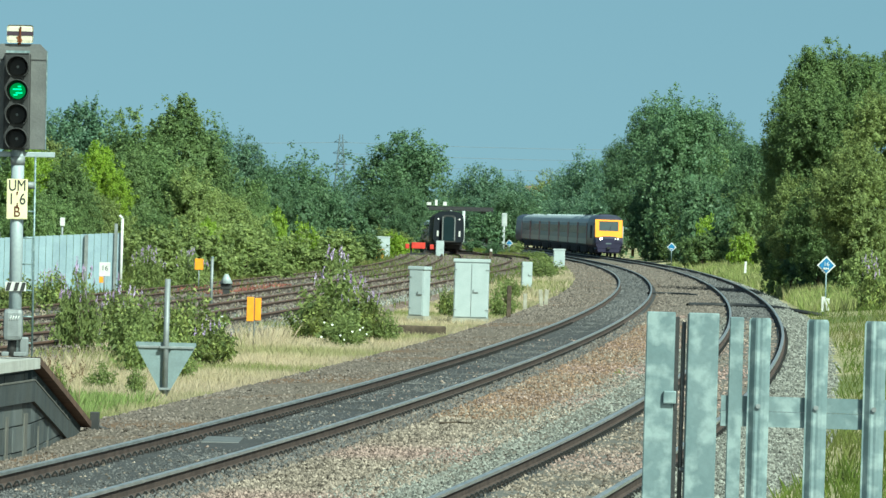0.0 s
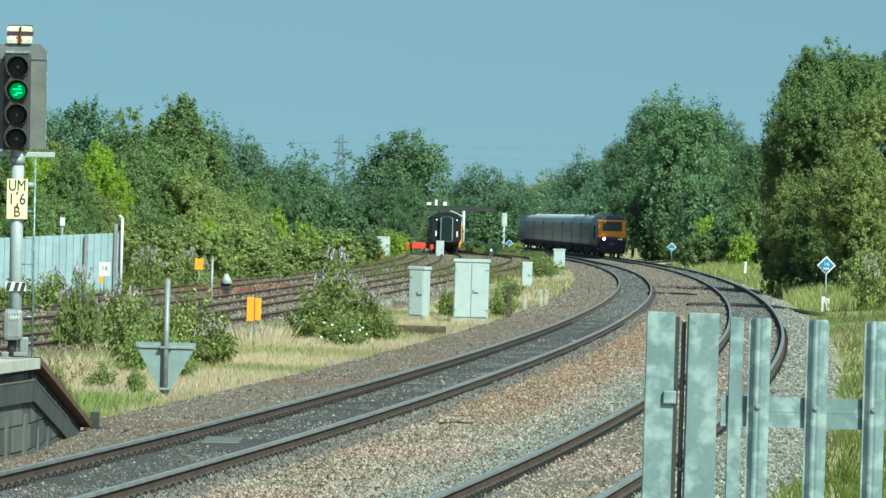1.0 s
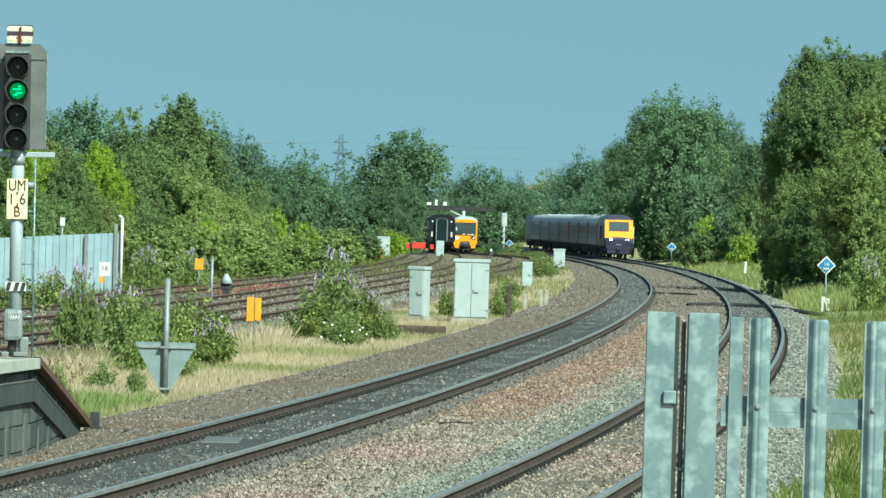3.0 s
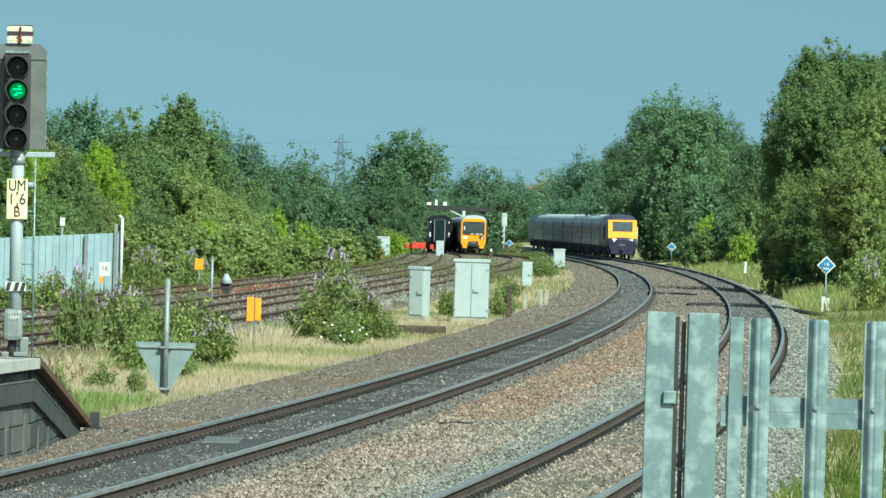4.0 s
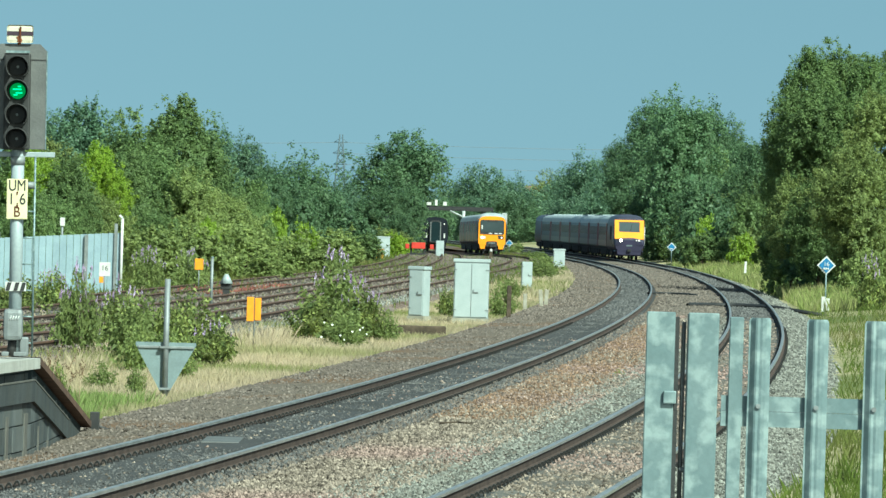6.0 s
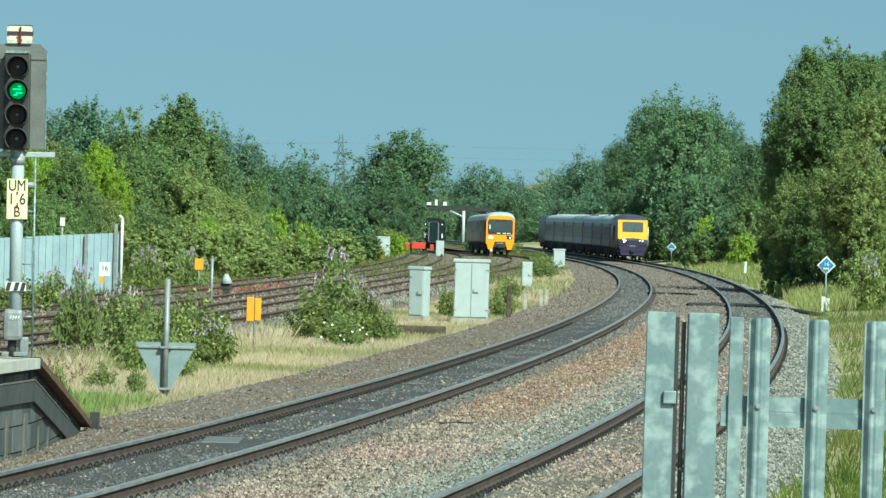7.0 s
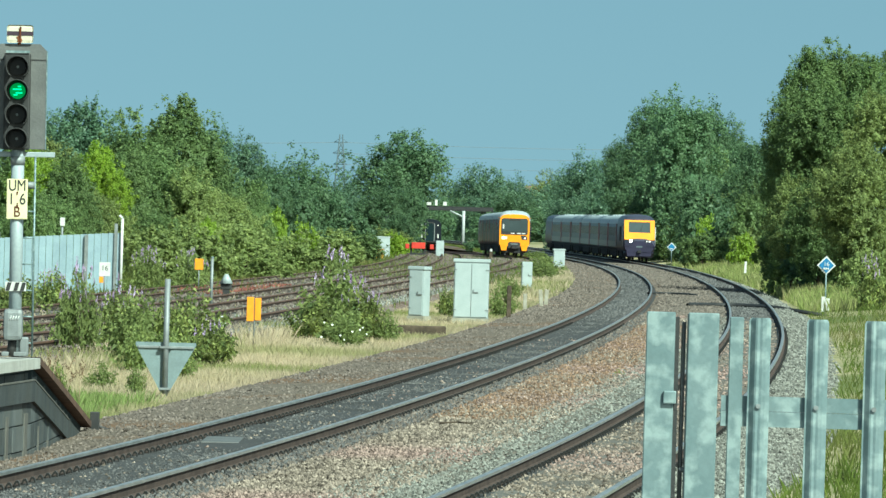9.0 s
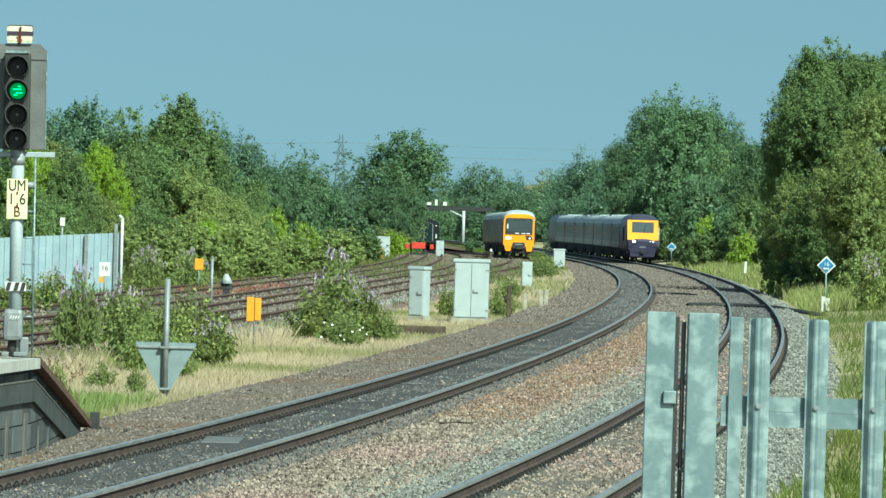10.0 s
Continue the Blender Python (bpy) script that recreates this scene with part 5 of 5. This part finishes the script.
for dz, x1, sag, za in ((3, 190, 1.5, 3.0), (3, -170, 3, 3.0), (11.4, 200, 1.5, 3.0), (7.2, 200, 1.5, 3.0)):
    cu = bpy.data.curves.new("power_line", "CURVE")
    cu.dimensions, cu.bevel_depth = "3D", 0.065
    sp = cu.splines.new("POLY")
    sp.points.add(24)
    for i in range(25):
        t = i / 24
        sp.points[i].co = (pyx + x1 * t, PY, pyt - dz + za * t - 4 * sag * t * (1 - t), 1)
    cu.materials.append(M_WIRE)
    tagged(new("power_line", cu), "thin overhead power line strung from the pylon", "cable", "power lines")

# cables across the far track
for yc, xa, xb in ((296, 9.2, 14.4), (300, 9.4, 14.6), (345, 9.0, 12.2)):
    cu = bpy.data.curves.new("track_cable", "CURVE")
    cu.dimensions, cu.bevel_depth = "3D", 0.055
    sp = cu.splines.new("POLY")
    sp.points.add(16)
    for i in range(17):
        t = i / 16
        sp.points[i].co = (xa + (xb - xa) * t, yc + 2.5 * math.sin(5 * t), -0.12 - 0.26 * max(0, (t - 0.6) / 0.4), 1)
    cu.materials.append(M_BLACK)
    tagged(new("track_cable", cu), "black cable laid over the ballast", "cable", "lineside cables")
dc = thing("concrete_slab", pose(-2.66, 98, -0.165), "flat grey slab lying between the rails", "slab")
part("slab", box(-0.23, 0.23, -1.2, 1.2, 0, 0.03, 0.008), M_HEAD, dc)

# distant house
hs = thing("house", pose(26.04, 2200, 0), "distant brick house with red tiled roof among trees", "house")
part("wall", box(-3.4, 3.4, 0, 7, -0.5, 11.58), mat("house brick", (0.2, 0.12, 0.09), (0.17, 0.10, 0.08), 0.9), hs)
bm = bmesh.new()
zr = 11.58
v = [bm.verts.new(p) for p in ((-3.8, -0.3, zr), (3.8, -0.3, zr), (3.8, 7.3, zr), (-3.8, 7.3, zr), (-3.8, 3.5, zr + 2.6), (3.8, 3.5, zr + 2.6))]
for q in ((0, 1, 5, 4), (2, 3, 4, 5), (0, 4, 3), (1, 2, 5), (0, 3, 2, 1)):
    bm.faces.new([v[i] for i in q])
part("roof", bm, mat("red roof tiles", (0.17, 0.11, 0.085), (0.14, 0.095, 0.075), 0.85, scale=2, fine=6), hs)
part("chimney", box(2.4, 3.2, 3.0, 3.9, zr + 1.5, zr + 3.9), M_WALL, hs)

st = thing("track_stub", pose(3.95, 650.0, -0.10), "short dark post with a white cap beside the branch", "marker post")
part("stake", box(-0.13, 0.13, -0.1, 0.1, -0.4, 0.62, 0.03), M_BARK, st)
part("cap", box(-0.10, 0.10, -0.12, 0.08, 0.62, 0.84, 0.04), M_WHITE, st, "worn white cap")
mk = thing("marker_block", pose(-4.82, 175.0, 0.18), "small white marker block among lineside weeds", "marker")
part("block", box(-0.07, 0.07, -0.05, 0.05, 0.0, 0.26, 0.015), M_WHITE, mk)
part("stake", rod((0, 0.02, -0.6), (0, 0.02, 0.1), 0.02), M_DULL, mk)


# ---- weeds and bushes ----
BUSH_TRUNK = trunk_mesh(9)
n_bush = [0]


def bush(x, y, w, top, tone, label, flowers=False, ground_z=-0.5):
    n_bush[0] += 1
    i = n_bush[0]
    h = top - ground_z
    t = thing("bush", pose(x, y, ground_z, 0, 0, 0 if "white" in label else i * 83 % 360), label, "bush", "lineside bushes")
    s = shared("stem", BUSH_TRUNK, t)
    s.scale = (w * 0.4, w * 0.4, h)
    kinds = PLANT.get(tone)
    leafy, bloom = kinds[i % len(kinds)] if kinds else (CROWN[tone + " scrub"][i % 2], None)
    c = shared("leaves", leafy, t)
    c.scale = (w * 0.53, w * 0.53, h * 1.03)
    c.location = (0, 0, -0.03 * h)
    if flowers and bloom:
        fl = tagged(shared("blossom", bloom, t), "mauve flower spikes", kind="stuff")
        fl.scale, fl.location = c.scale, c.location
    return t


WEED = "leafy green weeds growing beside the track"
BUDD = "tall weedy bush with mauve flower spikes"
SCRUB = "dense green scrub below the trees"
for row, fl in (
    ((-7.4, 162, 1.0, 1.55, "weed olive"), True), ((-6.7, 166, 1.3, 1.25, "weed"), True), ((-5.0, 163, 1.5, 1.25, "weed"), False), ((-5.05, 132, 0.42, 0.1, "weed olive"), False), ((-4.9, 146, 0.9, 0.45, "weed olive"), False),
    ((4.6, 88, 0.35, -0.18, "weed"), False), ((4.95, 96, 0.5, -0.2, "weed"), False), ((5.2, 108, 0.4, -0.2, "weed olive"), False), ((3.4, 150, 0.35, 0.0, "weed"), False),
    ((-6.1, 157, 1.5, 1.1, "weed olive"), False), ((-5.4, 158, 1.2, 1.1, "weed"), False), ((-4.6, 160, 1.1, 0.6, "weed"), True), ((-8.0, 170, 0.8, 0.9, "weed"), False), ((-5.8, 150, 0.8, 0.6, "weed olive"), False),
    ((-2.7, 205, 2.0, 1.8, "weed olive"), True), ((-3.2, 198, 1.5, 0.8, "weed"), False), ((-2.0, 200, 1.3, 1.1, "weed"), True), ((-2.3, 192, 1.4, 0.5, "weed olive"), False), ((-1.4, 200, 0.9, 0.5, "weed olive"), False),
    ((0.2, 255, 0.8, 0.7, "weed"), False), ((2.0, 262, 1.1, 0.9, "weed olive"), False), ((5.8, 470, 3.5, 1.0, "weed olive"), False), ((5.6, 440, 1.4, 1.0, "weed olive"), False), ((2.9, 330, 1.3, 0.5, "weed olive"), False), ((7.9, 520, 1.1, 0.2, "weed"), False),
    ((-11.3, 230, 1.1, 1.1, "weed"), True), ((-11.8, 220, 1.6, 1.0, "weed"), False), ((-11.2, 300, 1.6, 1.4, "weed olive"), True), ((-9.9, 310, 1.6, 1.3, "weed olive"), True), ((-9.5, 180, 1.2, 0.2, "weed olive"), False),
    ((16.3, 300, 1.5, 1.9, "weed"), True), ((-5.9, 122, 0.4, 0.4, "weed"), False), ((-5.8, 136, 0.6, 0.1, "weed olive"), False),
):
    bush(*row, BUDD if fl else WEED, fl)
for row in (
    (-12.7, 350, 2.8, 2.2, "olive"), (-10.9, 360, 3.1, 2.4, "olive"), (-9.4, 380, 3.3, 2.3, "olive"), (-8.2, 420, 3.0, 2.0, "olive"), (-6.7, 470, 3.7, 2.2, "olive"), (-5.8, 560, 3.2, 1.8, "mid"), (-4.3, 690, 3.7, 2.1, "olive"), (-8.2, 370, 2.4, 1.3, "olive"), (-7.0, 420, 3.0, 1.1, "olive"),
    (-16.9, 400, 2.6, 2.5, "olive"), (-18.3, 380, 2.7, 2.6, "olive"), (-20.4, 370, 2.4, 2.5, "mid"), (-3.7, 740, 3.8, 3.7, "mid"), (-8.0, 640, 4.6, 3.7, "dark"),
    (5.7, 1045, 5.6, 4.5, "dark"), (10.7, 1120, 6.4, 4.8, "olive"), (14.6, 1080, 5.4, 5.2, "dark"), (-3.9, 1030, 4.8, 3.5, "dark"),
    (-9.6, 445, 1.8, 3.2, "lime"), (-8.1, 470, 1.7, 2.5, "lime"), (-11.0, 372, 1.3, 2.6, "lime"),
    (7.3, 820, 1.9, 1.1, "olive"), (5.7, 885, 1.8, 0.8, "dark"),
    (5.2, 790, 2.0, 0.8, "dark"), (3.6, 880, 2.6, 1.0, "dark"), (7.6, 735, 1.6, 0.4, "olive"), (8.4, 700, 2.0, 0.5, "olive"), (-3.9, 682, 2.4, 1.8, "lime"), (-5.6, 690, 2.6, 1.5, "olive"),
    (20.3, 740, 4.2, 5.2, "dark"), (19.7, 780, 4.5, 4.5, "dark"), (23.6, 760, 4.3, 4.3, "dark"), (23.3, 720, 4.1, 5.0, "dark"), (24.2, 680, 4.4, 4.0, "lime"), (24.0, 600, 3.9, 3.4, "olive"), (22.6, 520, 3.3, 3.9, "mid"), (20.5, 420, 3.0, 3.2, "mid"), (19.5, 360, 2.8, 3.6, "olive"), (20.0, 430, 2.8, 2.2, "mid"), (21.9, 650, 5.1, 6.2, "dark"), (20.9, 630, 2.0, 4.0, "lime"), (20.1, 612, 3.6, 2.6, "mid"), (22.6, 625, 3.3, 4.6, "dark"), (23.7, 610, 3.9, 5.4, "mid"), (22.3, 590, 2.1, 2.6, "lime"), (23.8, 560, 3.0, 5.6, "mid"), (18.1, 340, 2.4, 2.1, "olive"), (17.0, 378, 2.8, 2.4, "mid"), (17.6, 372, 3.4, 3.0, "dark"), (19.2, 366, 3.4, 2.8, "mid"), (20.8, 362, 3.2, 3.2, "mid"), (17.2, 392, 2.8, 3.8, "mid"),
):
    bush(*row, SCRUB)
wf = bush(-2.3, 190, 1.0, 0.3, "weed olive", "low bush with white trumpet flowers")
for i in range(9):
    part("flower", rod((0.55 * math.sin(i * 2.4), -0.45 - 0.05 * (i % 3), 0.25 + 0.05 * (i * 5 % 9)), (0.55 * math.sin(i * 2.4), -0.50 - 0.05 * (i % 3), 0.28 + 0.05 * (i * 5 % 9)), 0.010, 0.020 + 0.004 * (i % 3), 7), M_WHITEFLOWER, wf, "white flower")

# tall dry dock stems behind the ramp
M_DOCK = mat("dry brown seed stems", (0.20, 0.13, 0.075), (0.13, 0.085, 0.05), 0.9, scale=6, fine=40, island=0.4, bump=0)
for x, y, z, seed in ((-5.75, 117.0, -0.01, 1), (-5.60, 118.0, -0.15, 2), (-5.41, 119.0, -0.13, 3)):
    rs = random.Random(seed)
    dock = thing("dock_plant", pose(x, y, z - 0.12), "dry brown dock stems with drooping seed heads", "weed", "dry weeds")
    for i in range(5):
        a, h = rs.uniform(0, 6.28), rs.uniform(0.45, 0.85)
        p1 = Vector((0.10 * math.cos(a), 0.10 * math.sin(a), h * 0.7))
        p2 = p1 + Vector((0.12 * math.cos(a), 0.12 * math.sin(a), h * 0.3))
        bm = rod((0, 0, 0), p1, 0.005, 0.004, 5)
        rod(p1, p2, 0.004, 0.002, 5, bm)
        stem = part("stem", bm, M_DRY, dock)
        sd = bmesh.new()
        for k in range(14):
            q = p1.lerp(p2, k / 13) + Vector((rs.gauss(0, 0.01), rs.gauss(0, 0.01), rs.gauss(0, 0.008)))
            rod(q, q + Vector((0.02 * math.cos(a + k), 0.02 * math.sin(a + k), -0.018)), 0.007, 0.003, 5, sd)
        part("seed_head", sd, M_DOCK, stem, "brown seed head")


# ---- grass ----
def grass(name, label, material, n, y0, y1, left, right, h, wide, seed, base=-0.5, power=1.6):
    """Loose bent blades over a strip between two lines, denser nearer."""
    r = np.random.default_rng(seed)
    u = r.random(n)
    y = (y0 ** (1 - power) + u * (y1 ** (1 - power) - y0 ** (1 - power))) ** (1 / (1 - power))
    a, b = left(y), right(y)
    x = a + (b - a) * r.random(n)
    z = base + ZM(y) + 0.9 * np.clip((x - L2(y) - 2.2) / 8.0, 0, 1)
    tuft = 0.55 + 0.45 * np.sin(x * 2.1 + 3 * np.sin(y * 0.35)) * np.cos(y * 0.22 + x)
    hh = h * r.uniform(0.45, 1.2, n) * (0.72 + 0.35 * tuft)
    ang = r.uniform(0, 6.28, n)
    w = wide * r.uniform(0.6, 1.3, n)
    lean = r.normal(0, 0.22, (n, 2)) * hh[:, None]
    v = np.empty((n, 4, 3))
    v[:, 0] = np.stack([x - w * np.cos(ang), y - w * np.sin(ang), z], 1)
    v[:, 1] = np.stack([x + w * np.cos(ang), y + w * np.sin(ang), z], 1)
    v[:, 2] = np.stack([x + w * 0.7 * np.cos(ang) + lean[:, 0] * 0.4, y + lean[:, 1] * 0.4, z + hh * 0.6], 1)
    v[:, 3] = np.stack([x + lean[:, 0], y + lean[:, 1], z + hh], 1)
    o = np.arange(n)[:, None] * 4
    f = np.concatenate([o + np.array([[0, 1, 2]]), o + np.array([[0, 2, 3]])]).tolist()
    g = raw(name, v.reshape(-1, 3).tolist(), f, material)
    tagged(g, label, "grass", kind="stuff")


grass("dry_grass", "pale dry grass on the verge between the tracks", M_DRY, 150000, 104, 330, lambda y: np.minimum(L3(y) + 2.4, L1(y) - 6.0), lambda y: L1(y) - 3.4, 0.24, 0.0032, 1)
grass("dry_grass", "dry grass and weeds on the far verge", M_DRY, 16000, 330, 640, lambda y: L3(y) + 2.0, lambda y: L1(y) - 3.2, 0.45, 0.025, 2, power=1.2)
grass("green_grass", "long green grass on the bank", M_GREEN, 60000, 70, 340, lambda y: L2(y) + 2.15, lambda y: L2(y) + 11.0, 0.32, 0.006, 3, power=1.4)
grass("green_grass", "pale green grass along the cess", M_GREEN, 22000, 340, 640, lambda y: L2(y) + 2.3, lambda y: L2(y) + 10.0, 0.45, 0.025, 4, power=1.2)
grass("pale_grass", "tall pale green grass on the bank beside the line", M_LUSH, 16000, 300, 660, lambda y: L2(y) + 2.2, lambda y: L2(y) + 5.5, 0.75, 0.022, 14, power=1.2)
grass("green_grass", "rough green grass beside the branch", M_GREEN, 22000, 230, 640, lambda y: L4(y) - 14.0, lambda y: L4(y) - 2.4, 0.55, 0.025, 5, power=1.3)


grass("siding_weeds", "sparse weeds and dry grass between the sidings", M_DRY, 2600, 150, 420, lambda y: L5(y) - 2.2, lambda y: L3(y) + 2.6, 0.22, 0.016, 6, base=-0.22)
grass("siding_weeds", "dry grass over the branch shoulder", M_DRY, 9000, 120, 215, lambda y: L3(y) + 1.1, lambda y: L3(y) + 3.0, 0.34, 0.005, 22, base=-0.36)
grass("siding_weeds", "green weeds between the sidings", M_GREEN, 2600, 150, 420, lambda y: L5(y) - 2.2, lambda y: L3(y) + 2.6, 0.26, 0.018, 7, base=-0.22)


# ---- loose ballast stones ----
def stones(label, material, n, y0, y1, left, right, lift, size, seed, power=2.2):
    r = np.random.default_rng(seed)
    u = r.random(n)
    y = (y0 ** (1 - power) + u * (y1 ** (1 - power) - y0 ** (1 - power))) ** (1 / (1 - power))
    a, b = left(y), right(y)
    x = a + (b - a) * r.random(n)
    z = ZM(y) + lift(x, y) + r.uniform(-0.015, 0.02, n)
    s = size * r.uniform(0.55, 1.25, n) * (0.75 + y / 400)
    axes = np.array([[1, 0, -0.35], [0, 1, -0.35], [-1, 0, -0.35], [0, -1, -0.35], [0.1, 0, 0.58]], float)
    v = axes[None] * (s[:, None, None] * r.uniform(0.6, 1.25, (n, 5, 1))) + r.normal(0, 0.2, (n, 5, 3)) * s[:, None, None]
    t = r.uniform(0, 6.28, n)
    c, sn = np.cos(t)[:, None], np.sin(t)[:, None]
    vx, vy = v[:, :, 0] * c - v[:, :, 1] * sn, v[:, :, 0] * sn + v[:, :, 1] * c
    v = np.stack([vx + x[:, None], vy + y[:, None], v[:, :, 2] + z[:, None]], 2)
    tri = np.array([(0, 1, 4), (1, 2, 4), (2, 3, 4), (3, 0, 4)])
    f = (np.arange(n)[:, None, None] * 5 + tri[None]).reshape(-1, 3)
    ob = raw("ballast_stones", v.reshape(-1, 3).tolist(), f.tolist(), material)
    tagged(ob, label, "ballast", kind="stuff")


def mid(y):
    return 0.45 * L1(y) + 0.55 * L2(y)


stones("loose pale brown ballast stones", M_STONE, 36000, 68, 260, lambda y: L1(y) + 1.35, lambda y: mid(y) + 0.5, lambda x, y: -0.145, 0.030, 1)
stones("brown ballast stones beside the outer rail", M_STONE_B, 8000, 70, 260, lambda y: L1(y) + 0.855, lambda y: L1(y) + 1.55, lambda x, y: -0.155, 0.031, 13)
stones("rust-coloured ballast stones among the pale ones", M_STONE_R, 9000, 112, 230, lambda y: L1(y) + 1.3, lambda y: mid(y) + 0.1, lambda x, y: -0.14, 0.030, 12, 1.4)
stones("fine grey-green ballast stones", M_STONE_G, 15000, 68, 260, lambda y: mid(y) - 0.1, lambda y: L2(y) - 0.855, lambda x, y: -0.145, 0.026, 11)
stones("oily black ballast stones", M_STONE_D, 22000, 70, 260, lambda y: L1(y) - 0.65, lambda y: L1(y) + 0.65, lambda x, y: -0.178, 0.019, 2)
stones("brown shoulder ballast stones", M_STONE_B, 23000, 75, 300, lambda y: L1(y) - 3.5, lambda y: L1(y) - 0.855, lambda x, y: np.interp(x - L1(y), [-3.9, -3.1, -1.5, 0], [-0.5, -0.24, -0.17, -0.17]), 0.027, 3)
stones("pale grey-brown ballast stones between the rails", M_STONE, 17000, 68, 260, lambda y: L2(y) - 0.65, lambda y: L2(y) + 0.65, lambda x, y: -0.18, 0.032, 4)
stones("grey cess ballast stones", M_STONE_G, 21000, 70, 300, lambda y: L2(y) + 0.855, lambda y: L2(y) + 2.3, lambda x, y: np.interp(x - L2(y), [0, 1.5, 2.1, 2.5], [-0.145, -0.165, -0.38, -0.5]), 0.027, 5)
stones("grey branch ballast stones", M_STONE_G, 12000, 180, 420, lambda y: L3(y) - 1.8, lambda y: L3(y) + 2.0, lambda x, y: -0.17, 0.04, 6, 1.5)
stones("weathered ballast stones along the far line", M_STONE_B, 9000, 240, 640, lambda y: L1(y) - 3.4, lambda y: L1(y) - 0.855, lambda x, y: np.interp(x - L1(y), [-3.9, -3.1, -1.5, 0], [-0.5, -0.24, -0.17, -0.17]), 0.036, 7, 1.6)
stones("weathered ballast stones between the far lines", M_STONE_B, 9000, 240, 640, lambda y: L1(y) + 0.97, lambda y: L2(y) - 0.855, lambda x, y: -0.16, 0.036, 8, 1.6)
stones("weathered grey stones beside the far line", M_STONE_G, 7000, 240, 640, lambda y: L2(y) + 0.855, lambda y: L2(y) + 2.3, lambda x, y: np.interp(x - L2(y), [0, 1.5, 2.1, 2.5], [-0.17, -0.2, -0.42, -0.52]), 0.036, 9, 1.6)
stones("brown stones over the far branch tracks", M_STONE_B, 6000, 320, 690, lambda y: L5(y) - 1.6, lambda y: L3(y) + 1.8, lambda x, y: -0.17 + ZL(y) - ZM(y), 0.036, 15, 1.3)
stones("a few pale stones in the oily track", M_STONE, 700, 72, 200, lambda y: L1(y) - 0.58, lambda y: L1(y) + 0.58, lambda x, y: -0.165, 0.024, 16)
grass("green_grass", "rough grass between the far lines", M_GREEN, 9000, 640, 1040, lambda y: L3(y) + 1.9, lambda y: L1(y) - 3.0, 0.45, 0.035, 21, base=-0.42, power=1.2)
stones("rust-red stones in the disused siding", M_STONE_RED, 2600, 286, 336, lambda y: L5(y) - 1.3, lambda y: L5(y) + 1.6, lambda x, y: -0.13, 0.05, 33, 1.3)
grass("siding_weeds", "green weeds over the far sidings", M_GREEN, 7000, 380, 690, lambda y: L5(y) - 4.0, lambda y: L3(y) + 2.6, 0.35, 0.03, 17, base=-0.2, power=1.2)
grass("green_grass", "fresh green grass beside the platform ramp", M_FRESH, 14000, 104, 127, lambda y: L1(y) - 6.2, lambda y: L1(y) - 3.9, 0.34, 0.0042, 18)
stones("sooty stones in the far track", M_STONE_D, 7000, 250, 600, lambda y: L2(y) - 0.65, lambda y: L2(y) + 0.65, lambda x, y: -0.175, 0.038, 19, 1.6)
stones("oily stones in the far track", M_STONE_D, 5000, 240, 600, lambda y: L1(y) - 0.65, lambda y: L1(y) + 0.65, lambda x, y: -0.172, 0.038, 20, 1.6)
stones("rusty stones heaped against the old rails", M_STONE_B, 3500, 150, 460, lambda y: L3(y) - 1.5, lambda y: L3(y) + 1.5, lambda x, y: -0.11 + ZL(y) - ZM(y), 0.05, 30, 1.4)
stones("rusty stones heaped against the old rails", M_STONE_B, 3500, 150, 460, lambda y: L4(y) - 1.5, lambda y: L4(y) + 1.5, lambda x, y: -0.11 + ZL(y) - ZM(y), 0.05, 31, 1.4)
stones("rusty stones heaped against the old rails", M_STONE_B, 3500, 150, 460, lambda y: L5(y) - 1.5, lambda y: L5(y) + 1.5, lambda x, y: -0.11 + ZL(y) - ZM(y), 0.05, 32, 1.4)
stones("dark oily stones beside the outer rail", M_STONE_D, 5000, 70, 260, lambda y: L1(y) + 0.855, lambda y: L1(y) + 1.35, lambda x, y: -0.150, 0.028, 40)


def motions():
    for ob, line, rise, back, L, way in movers:
        walk(ob, [(t / 2, on_line(line, rise, float(way(t / 2)) + back, L)) for t in range(21)])


motions()
